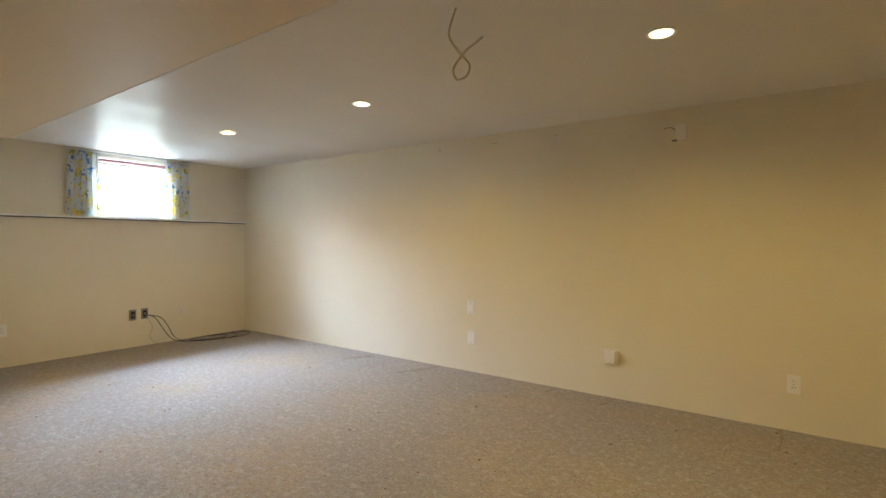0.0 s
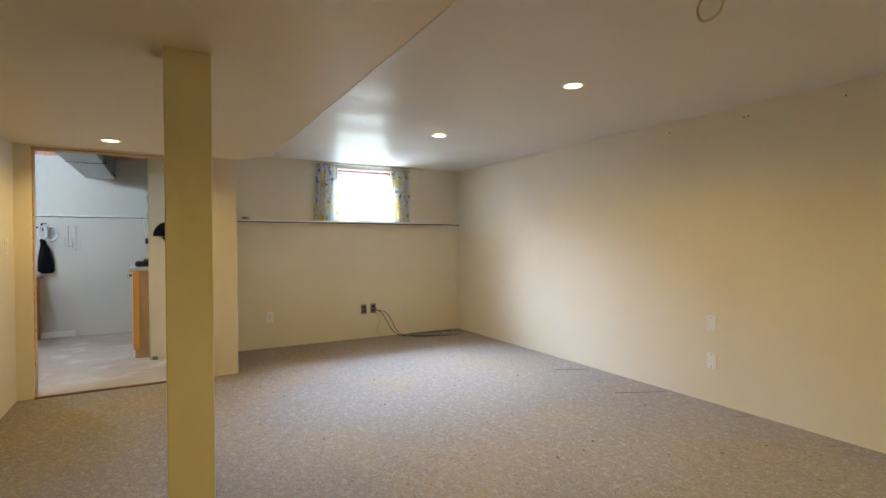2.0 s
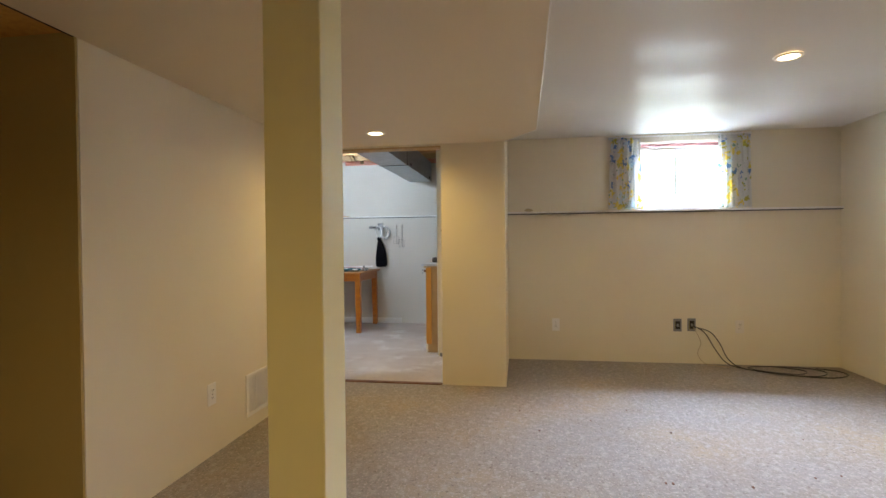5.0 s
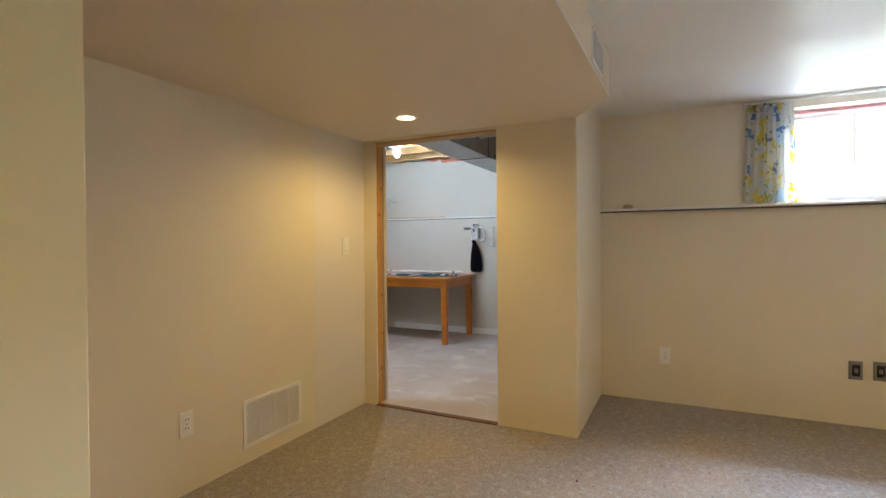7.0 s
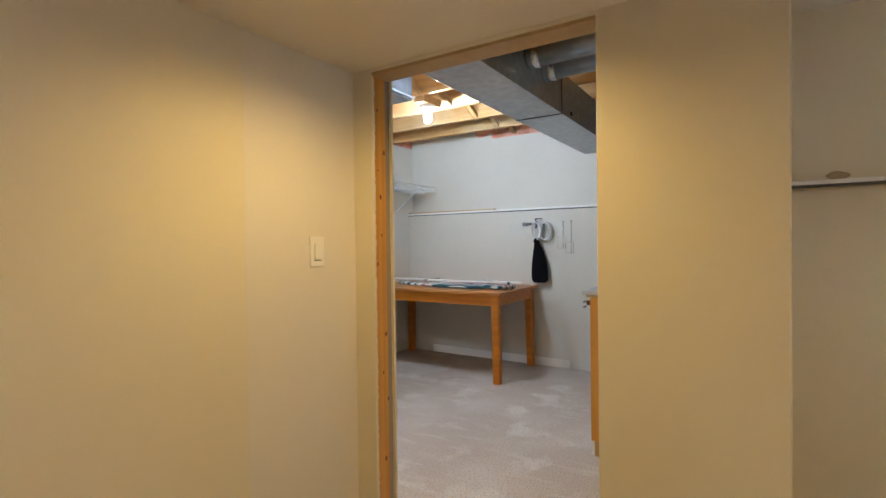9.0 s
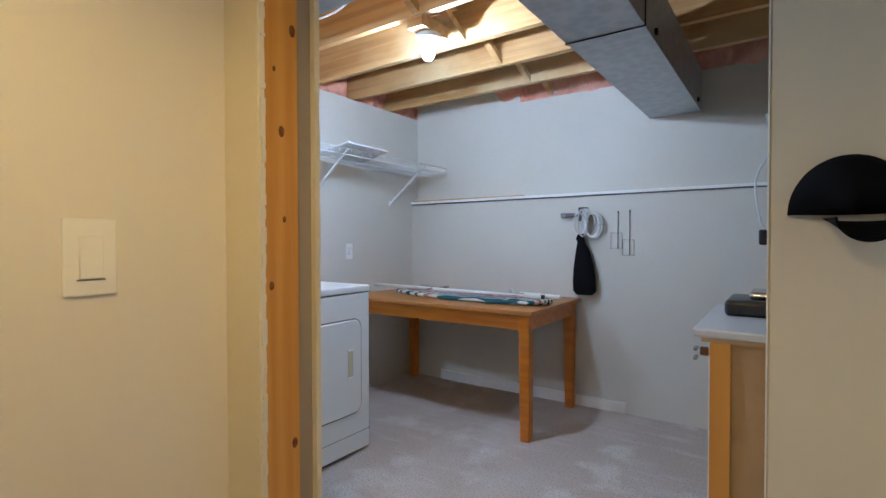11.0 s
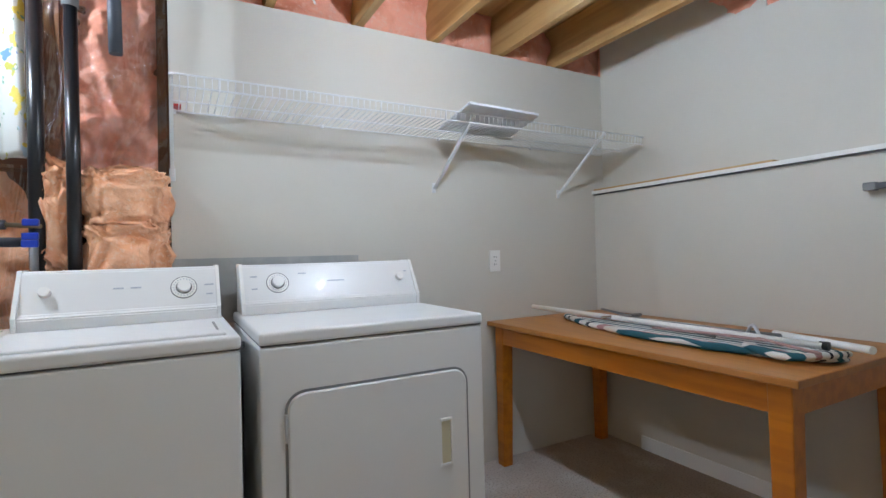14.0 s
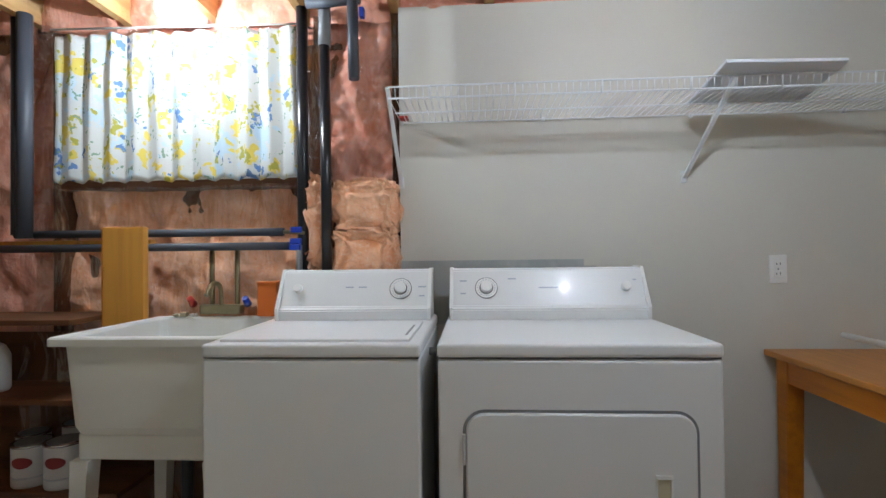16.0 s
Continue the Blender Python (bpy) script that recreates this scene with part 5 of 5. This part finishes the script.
def wire_shelf():
    """Deck wires turn up at the front into a low lip with sparse ties."""
    x0, x1, yb, yf, z, zl = LWU + 0.03, -5.30, LS + 0.012, -2.045, 1.718, 1.758
    t = thing("wire_shelf", ((x0 + x1) / 2, yb, z), "long white wire shelf with a upturned lip on the laundry wall", "shelf")
    for nm, y, zz, r in [("back_rail", yb, 1.714, 0.0032), ("front_rail", yf, z, 0.0036), ("lip_rail", yf + 0.006, zl, 0.0036), ("middle_rail", (yb + yf) / 2, 1.711, 0.003)]:
        part(nm, tube([(x0, y, zz), (x1, y, zz)], r, 7), M_WIRE, t)
    first = None
    x = x0 + 0.012
    while x < x1:
        if first is None:
            first = part("deck_wire", tube([(x, yb, 1.718), (x, yf - 0.002, z + 0.004), (x, yf + 0.003, zl)], 0.0020, 5), M_WIRE, t)
            xf = x
        else:
            o = new("deck_wire", first.data)
            o.parent, o.location = t, (x - xf, 0, 0)
        x += 0.0254
    x = x1 - 0.15
    while x > x0:
        part("lip_tie", tube([(x, yf + 0.002, z - 0.004), (x, yf + 0.007, zl + 0.002)], 0.0034, 6), M_WIRE, t)
        x -= 0.305
    part("end_tie", tube([(x1, yf, z), (x1, yf + 0.006, zl)], 0.0034, 6), M_WIRE, t)
    for bx_, first_ in ((-5.30, 1), (-6.47, 0), (-7.30, 0)):
        b = bmesh.new()
        A, C = Vector((bx_, LS + 0.006, 1.462)), Vector((bx_ - 0.04 * (not first_), yf + 0.008, zl))
        hull([(A.x - 0.007, A.y, A.z), (A.x + 0.007, A.y, A.z), (A.x + 0.007, A.y + 0.008, A.z - 0.008), (A.x - 0.007, A.y + 0.008, A.z - 0.008)],
             [(C.x - 0.007, C.y, C.z), (C.x + 0.007, C.y, C.z), (C.x + 0.007, C.y + 0.008, C.z - 0.008), (C.x - 0.007, C.y + 0.008, C.z - 0.008)], bm=b)
        br = part("brace", b, M_WIRE, t, "white steel support brace")
        part("brace_foot", B((bx_ - 0.011, LS, 1.436), (bx_ + 0.011, LS + 0.006, 1.486), 0.002), M_WIRE, br)
        part("foot_screw", lathe(0, 0, [(0.004, 0), (0.003, 0.002)], 8), M_GREY, br).matrix_world = pose(bx_, LS + 0.006, 1.448, -90)
    part("end_clip", B((-5.335, yb - 0.002, 1.7215), (-5.30, yb + 0.05, 1.731), 0.002), M_RED, t, "faded red end clip")
    for x in (-5.31, -5.9, -6.5, -7.1, -7.55):
        part("wall_clip", B((x - 0.006, LS, 1.706), (x + 0.006, yb + 0.006, 1.722), 0.002), M_WIRE, t)
    return t


wire_shelf()
_p = hull([(-6.44, -2.25, 1.7245), (-6.87, -2.27, 1.7235), (-6.85, -1.985, 1.7760), (-6.445, -1.965, 1.7770)],
          [(-6.44, -2.253, 1.7365), (-6.87, -2.273, 1.7355), (-6.85, -1.987, 1.7880), (-6.445, -1.967, 1.7890)])
bmesh.ops.bevel(_p, geom=_p.edges[:], offset=0.002, segments=1, affect="EDGES")
part("flat_panel", _p, M_SOFTWHITE, None, "thin white panel lying flat across the wire shelf", category="panel")

# workbench behind the partition
_t = thing("workbench", (-6.2, 0.5, 0), "unfinished plywood base cabinet with a pale grey laminate top", "cabinet")
part("worktop", B((-6.52, 0.075, 0.875), (-5.845, 1.25, 0.90), 0.006), M_LIGHTGREY, _t, "pale grey laminate worktop with raw edge")
part("top_edge", B((-6.50, 0.099, 0.862), (-5.852, 1.24, 0.8745)), M_PLY, _t)
part("end_panel", B((-5.882, 0.135, 0.0), (-5.868, 1.24, 0.861)), M_PLY, _t, "raw brown board end panel")
part("corner_upright", B((-5.866, 0.122, 0.09), (-5.845, 0.175, 0.861), 0.002), M_BOARD, _t, "bare pine upright with knots")
part("front_frame", B((-6.49, 0.115, 0.0), (-5.884, 0.134, 0.861)), M_PLASTIC, _t, "white front frame")
part("drawer_runner", B((-5.895, 0.092, 0.815), (-5.878, 0.114, 0.84), 0.003), M_DARKWOOD, _t, "dark metal drawer runner stub")
for _z in (0.80, 0.828):
    part("runner_lip", B((-5.91, 0.075, _z), (-5.872, 0.085, _z + 0.01), 0.002), M_GREY, _t)
for _hz in (1.85, 1.70, 0.72):
    _h = thing("partition_hinge", (-5.8, 0.295, _hz), "small white metal hinge leaf on the partition edge", "hinge", "hinges on the partition edge")
    part("leaf", B((-5.80, 0.286, _hz - 0.045), (-5.77, 0.2958, _hz + 0.045), 0.002), M_PLASTIC, _h)
    part("pin", tube([(-5.805, 0.288, _hz - 0.048), (-5.805, 0.288, _hz + 0.048)], 0.005, 8), M_STEEL, _h)
# steam mop standing on the worktop
_t = thing("floor_cleaner", (-6.3, 0.35, 0.9), "black and silver stick cleaner standing on the worktop", "vacuum cleaner")
_hd = B((-6.42, 0.13, 0.902), (-6.16, 0.40, 0.955), 0.014, 3)
part("head", _hd, M_BLACKP, _t, "glossy black floor head")
part("head_cover", B((-6.38, 0.20, 0.955), (-6.2, 0.38, 0.982), 0.012, 3), M_STEEL, _t, "silver-blue cover")
part("handle_tube", tube([(-6.33, 0.335, 0.97), (-6.74, 0.235, 1.69)], 0.010, 12), M_LIGHTGREY, _t, "slim chrome handle tube")
part("sleeve", tube([(-6.34, 0.332, 1.0), (-6.55, 0.277, 1.40)], 0.022, 12, r2=0.012), M_LIGHTGREY, _t, "grey lower sleeve")
part("cord", tube(curve_pts([(-6.62, 0.25, 1.52), (-6.58, 0.20, 1.40), (-6.54, 0.215, 1.25), (-6.50, 0.235, 1.18)], 6), 0.004, 6), M_WIRE, _t)
part("plug", B((-6.52, 0.215, 1.14), (-6.49, 0.245, 1.20), 0.008), M_BLACKP, _t)


def ball_cap():
    """Hangs by its band on the partition, brim to one side."""
    x = -5.713
    t = thing("ball_cap", (x, 0.44, 1.265), "black ball cap hung on the cream partition", "cap")
    b = bmesh.new()
    rings = []
    for j in range(9):
        v = j / 8
        r = math.cos(v * math.pi / 2) ** 0.75
        ring = []
        for k in range(25):
            a = math.pi * k / 24
            ring.append(b.verts.new((x + 0.004 + 0.075 * math.sin(v * math.pi / 2) * (0.3 + 0.7 * math.sin(a)), 0.42 - 0.115 * r * math.cos(a), 1.22 + 0.135 * r * math.sin(a))))
        rings.append(ring)
    for r1, r2 in zip(rings, rings[1:]):
        for k in range(24):
            b.faces.new((r1[k], r1[k + 1], r2[k + 1], r2[k])).smooth = True
    part("crown", b, M_BLACK, t).modifiers.new("thickness", "SOLIDIFY").thickness = 0.003
    b = bmesh.new()
    rr = []
    for j in range(6):
        v = j / 5
        rr.append([b.verts.new((x + 0.012 + 0.10 * v, 0.445 - 0.075 * math.cos(a) * (1 - 0.25 * v), 1.225 - 0.015 - 0.045 * v * math.sin(a) - 0.01 * math.sin(a))) for a in [math.pi * k / 16 for k in range(17)]])
    for r1, r2 in zip(rr, rr[1:]):
        for k in range(16):
            b.faces.new((r1[k], r1[k + 1], r2[k + 1], r2[k])).smooth = True
    part("brim", b, M_BLACK, t).modifiers.new("thickness", "SOLIDIFY").thickness = 0.003
    part("hook", tube([(x, 0.455, 1.275), (x + 0.02, 0.455, 1.275)], 0.004, 6), M_STEEL, t)
    return t


ball_cap()
part("door_stop", B((-5.712, 0.285, 0.0), (-5.69, 0.33, 0.035), 0.003), M_GREY, None, "small grey metal stop at the foot of the partition", category="door stop")


# ---- things: sink side of the laundry ----
def laundry_tub():
    x0, x1, y0, y1, z1 = -4.84, -4.25, -2.33, -1.76, 0.905
    t = thing("laundry_tub", ((x0 + x1) / 2, (y0 + y1) / 2, 0), "ivory moulded plastic laundry tub on four splayed legs", "sink")

    def ring(s, z, cut=0.0, r=0.03):
        cx, cy = (x0 + x1) / 2, (y0 + y1) / 2
        hx, hy = (x1 - x0) / 2 - s, (y1 - y0) / 2 - s
        return [Vector((px, py, z)) for px, py in rrect(cx - hx, cx + hx, cy - hy, cy + hy, r)]
    b = bmesh.new()
    rings = [ring(0.055, 0.585, r=0.04), ring(0.045, 0.61, r=0.04), ring(0.03, 0.875, r=0.035), ring(0.0, 0.878, r=0.02), ring(0.0, 0.90, r=0.02), ring(0.006, z1, r=0.02), ring(0.034, z1, r=0.03), ring(0.040, 0.895, r=0.03), ring(0.07, 0.65, r=0.05), ring(0.11, 0.62, r=0.05)]
    V = [[b.verts.new(p) for p in r] for r in rings]
    n = len(V[0])
    for r1, r2 in zip(V, V[1:]):
        for k in range(n):
            b.faces.new((r1[k], r1[(k + 1) % n], r2[(k + 1) % n], r2[k])).smooth = False
    b.faces.new(V[0])
    b.faces.new(V[-1])
    bmesh.ops.recalc_face_normals(b, faces=b.faces)
    part("basin", b, M_TUB, t)
    part("skirt", B((x0 + 0.06, y0 + 0.06, 0.50), (x1 - 0.06, y1 - 0.062, 0.586), 0.008), M_TUB, t)
    for lx, sx in ((x0 + 0.075, -1), (x1 - 0.075, 1)):
        for ly, sy in ((y0 + 0.075, -1), (y1 - 0.077, 1)):
            top = [(lx - 0.03, ly - 0.03, 0.501), (lx + 0.03, ly - 0.03, 0.501), (lx + 0.03, ly + 0.03, 0.501), (lx - 0.03, ly + 0.03, 0.501)]
            f = (lx + sx * 0.02, ly + sy * 0.01)
            bot = [(f[0] - 0.02, f[1] - 0.02, 0), (f[0] + 0.02, f[1] - 0.02, 0), (f[0] + 0.02, f[1] + 0.02, 0), (f[0] - 0.02, f[1] + 0.02, 0)]
            part("leg", hull(bot, top), M_TUB, t)
    part("drain", lathe((x0 + x1) / 2, (y0 + y1) / 2, [(0.03, 0.62), (0.03, 0.624)], 16), M_STEEL, t)
    part("drain_pipe", tube([((x0 + x1) / 2, (y0 + y1) / 2, 0.02), ((x0 + x1) / 2, (y0 + y1) / 2, 0.62)], 0.022, 10), M_BLACKP, t)
    return t


laundry_tub()
_t = thing("tap", (-4.532, -2.305, 0.905), "old brass tap with red and blue handles behind the tub", "tap")
part("body", B((-4.632, -2.325, 0.915), (-4.452, -2.285, 0.955), 0.008), M_BRASS, _t)
part("spout", tube(curve_pts([(-4.542, -2.30, 0.95), (-4.542, -2.29, 1.03), (-4.537, -2.24, 1.045), (-4.532, -2.20, 1.0)], 6), 0.009, 8), M_BRASS, _t, "curved brass spout")
for _x, _m, _l in ((-4.422, M_RED, "red plastic handle"), (-4.657, M_BLUE, "blue plastic handle")):
    part("handle", tube([(_x, -2.30, 0.955), (_x, -2.27, 0.985)], 0.016, 8, r2=0.012), _m, _t, _l)
for _x in (-4.492, -4.602):
    part("supply_pipe", tube([(_x, -2.32, 0.95), (_x, -2.32, 1.19)], 0.011, 8), M_BRASS, _t)
for _k, _x in enumerate((-4.42, -4.38, -4.35)):
    part("soap_scrap", B((_x - 0.015, -2.31, 0.906), (_x + 0.012, -2.285, 0.918 + 0.006 * (_k == 1)), 0.004), M_TAN if _k else M_PLASTIC, None, "small scrap of old soap on the tub rim", category="soap", group="soap scraps on the tub rim")
_t = thing("carton", (-4.738, -2.30, 0.905), "small orange powder carton with a round emblem beside the tap", "box")
part("carton_body", B((-4.783, -2.325, 0.906), (-4.703, -2.285, 1.045), 0.002), M_ORANGEBOX, _t)
part("emblem", lathe(0, 0, [(0.018, 0), (0.018, 0.0012)], 20), M_PLASTIC, _t, "pale round emblem").matrix_world = pose(-4.743, -2.2845, 0.985, -90)
part("torn_lid", B((-4.786, -2.328, 1.040), (-4.700, -2.282, 1.05), 0.002), M_ORANGEBOX, _t)

# pipes
for _n, _p, _r, _m, _l in [
        ("vertical_pipe", [(-4.885, -2.33, 0.9), (-4.885, -2.33, 2.21)], 0.024, M_FOAM, "glossy black vertical pipe beside the window"),
        ("vertical_pipe", [(-4.995, -2.30, 0.9), (-4.992, -2.30, 2.03)], 0.0215, M_FOAM, "black vertical pipe in front of the pink insulation"),
        ("drain_fitting", [(-4.992, -2.30, 2.03), (-4.992, -2.30, 2.22)], 0.026, M_GREY, "grey fitting at the top of the pipe"),
        ("foam_pipe", [(-5.13, -2.24, 1.865), (-5.125, -2.24, 2.22)], 0.022, M_GREYFOAM, "short grey foam-sleeved pipe hanging from the joists"),
        ("foam_pipe", [(-4.80, -2.33, 1.258), (-3.60, -2.33, 1.262)], 0.017, M_GREYFOAM, "upper grey foam-sleeved water pipe"),
        ("foam_pipe", [(-4.86, -2.29, 1.197), (-3.42, -2.29, 1.200)], 0.017, M_GREYFOAM, "lower grey foam-sleeved water pipe"),
        ("foam_pipe", [(-3.60, -2.33, 1.262), (-3.60, -2.33, 2.22)], 0.019, M_GREYFOAM, "thick grey foam-sleeved vertical pipe"),
        ("foam_pipe", [(-3.668, -2.30, 1.245), (-3.668, -2.30, 2.22)], 0.030, M_GREYFOAM, "thick grey foam-sleeved vertical pipe"),
        ("copper_pipe", [(-4.905, -2.27, 1.25), (-4.80, -2.33, 1.258)], 0.008, M_BRASS, "short bare pipe at the valve"),
        ("grey_drop_pipe", [(-4.885, -2.28, 1.20), (-4.885, -2.28, 1.02)], 0.012, M_GREY, "short grey drop pipe at the valve"),
        ("cross_pipe", [(-4.93, -2.26, 2.19), (-5.155, -2.24, 2.19)], 0.02, M_GREYFOAM, "short grey foam-sleeved cross pipe")]:
    part(_n, tube(_p, _r, 14), _m, None, _l, category="pipe")
for _z, _y in ((1.262, -2.265), (1.215, -2.255), (1.19, -2.25)):
    part("valve_handle", B((-4.905, _y, _z - 0.012), (-4.86, _y + 0.02, _z + 0.012), 0.004), M_BLUE, None, "blue plastic valve handle on the water pipe", category="valve", group="valves on the water pipes")
part("valve_handle", B((-5.18, -2.23, 2.10), (-5.16, -2.2, 2.14), 0.004), M_BLUE, None, "blue plastic valve handle high on the pipe", category="valve")

# curtain of the laundry window
axis_c = -2.37
curtain("curtain", -4.845, -3.75, 1.495, 2.15, 11, 0.026, "closed floral curtain in yellow and blue, lit from the window behind", axis="y", flare=-0.012, pinch=True)
part("curtain_rod", tube([(-4.88, -2.375, 2.165), (-3.72, -2.375, 2.185)], 0.005, 8), M_PLASTIC, None, "thin white wire holding the laundry curtain", category="curtain rod")

# shelving with cans
_t = thing("wooden_shelving", (-3.85, -2.25, 0), "dark reddish wooden shelving with paint cans", "shelving")
for _z in (0.92, 0.615, 0.265):
    part("shelf_board", B((-4.248 if _z < 0.9 else -4.06, -2.38, _z - 0.02), (-3.0, -2.08, _z), 0.002), M_DARKWOOD, _t)
part("upright", B((-3.0, -2.38, 0), (-2.98, -2.08, 1.22)), M_DARKWOOD, _t)
part("ledger", B((-4.20, -2.385, 1.21), (-3.0, -2.35, 1.235), 0.002), M_BOARD, _t, "thin pale strip along the wall")
# reaches past the shelves so its dark colour gives the under-tub shade
part("shade_back_board", B((-4.86, -2.392, 0.0), (-3.0, -2.386, 0.83)), M_DARKWOOD, _t, "dark back board, extended to stand in for the shade under the tub")
_t2 = thing("leaning_plank", (-4.16, -2.25, 0.6155), "wide yellow pine plank standing on a shelf behind the tub", "plank")
part("plank", B((-4.245, -2.27, 0.6155), (-4.07, -2.235, 1.283), 0.003), M_BOARD, _t2)
part("edge_face", B((-4.0695, -2.27, 0.6155), (-4.066, -2.235, 1.282)), M_OAK, _t2)


def paint_can(x, y, z, r, h, label, red=True):
    t = thing("paint_can", (x, y, z), label, "paint can", "paint cans on the shelving")
    part("body", lathe(x, y, [(r * 0.97, z), (r, z + 0.004), (r, z + h - 0.006), (r * 0.98, z + h)], 24), M_LIGHTGREY, t)
    rim = lathe(x, y, [(r * 1.03, z + h - 0.006), (r * 1.03, z + h + 0.003), (r * 0.9, z + h + 0.002)], 24)
    part("rim", rim, M_STEEL, t)
    part("lid", lathe(x, y, [(r * 0.86, z + h), (r * 0.86, z + h + 0.0045)], 24), M_GREY, t)
    if red:
        b = bmesh.new()
        rings = []
        for q in (1.0, 0.66, 0.33, 0.04):
            ring = []
            for k in range(20):
                a = 2 * math.pi * k / 20
                th = radians(100) + 0.55 * q * math.cos(a)
                ring.append(b.verts.new((x + (r + 0.0015) * math.cos(th), y + (r + 0.0015) * math.sin(th), z + h * 0.62 + 0.022 * q * math.sin(a))))
            rings.append(ring)
        for r1, r2 in zip(rings, rings[1:]):
            for k in range(20):
                b.faces.new((r1[k], r1[(k + 1) % 20], r2[(k + 1) % 20], r2[k]))
        b.faces.new(rings[-1])
        part("label_oval", b, M_LABELR, t, "dark red oval label")
    part("stripe", lathe(x, y, [(r + 0.0008, z + h * 0.22), (r + 0.0008, z + h * 0.26)], 24), M_PRINT, t)
    return t


paint_can(-3.83, -2.17, 0.265, 0.07, 0.16, "white paint can with a dark red oval label", True)
paint_can(-3.975, -2.16, 0.265, 0.07, 0.17, "white paint can, red label half hidden by the tub", True)
paint_can(-3.90, -2.31, 0.265, 0.055, 0.19, "tall pale can behind the front ones", False)
paint_can(-3.71, -2.30, 0.265, 0.06, 0.15, "pale can in the shade at the back", False)
_t = thing("detergent_jug", (-3.62, -2.2, 0.615), "white plastic jug with a yellow mark on the wooden shelf", "jug")
part("body", lathe(-3.62, -2.2, [(0.058, 0.616), (0.064, 0.63), (0.064, 0.76), (0.045, 0.80), (0.022, 0.815), (0.022, 0.84)], 20), M_PLASTIC, _t)
part("cap", lathe(-3.62, -2.2, [(0.025, 0.838), (0.025, 0.862)], 16), M_BLUE, _t)
part("label_mark", lathe(0, 0, [(0.022, 0), (0.022, 0.001)], 16), M_ORANGEBOX, _t).matrix_world = pose(-3.635, -2.1375, 0.70, -90)
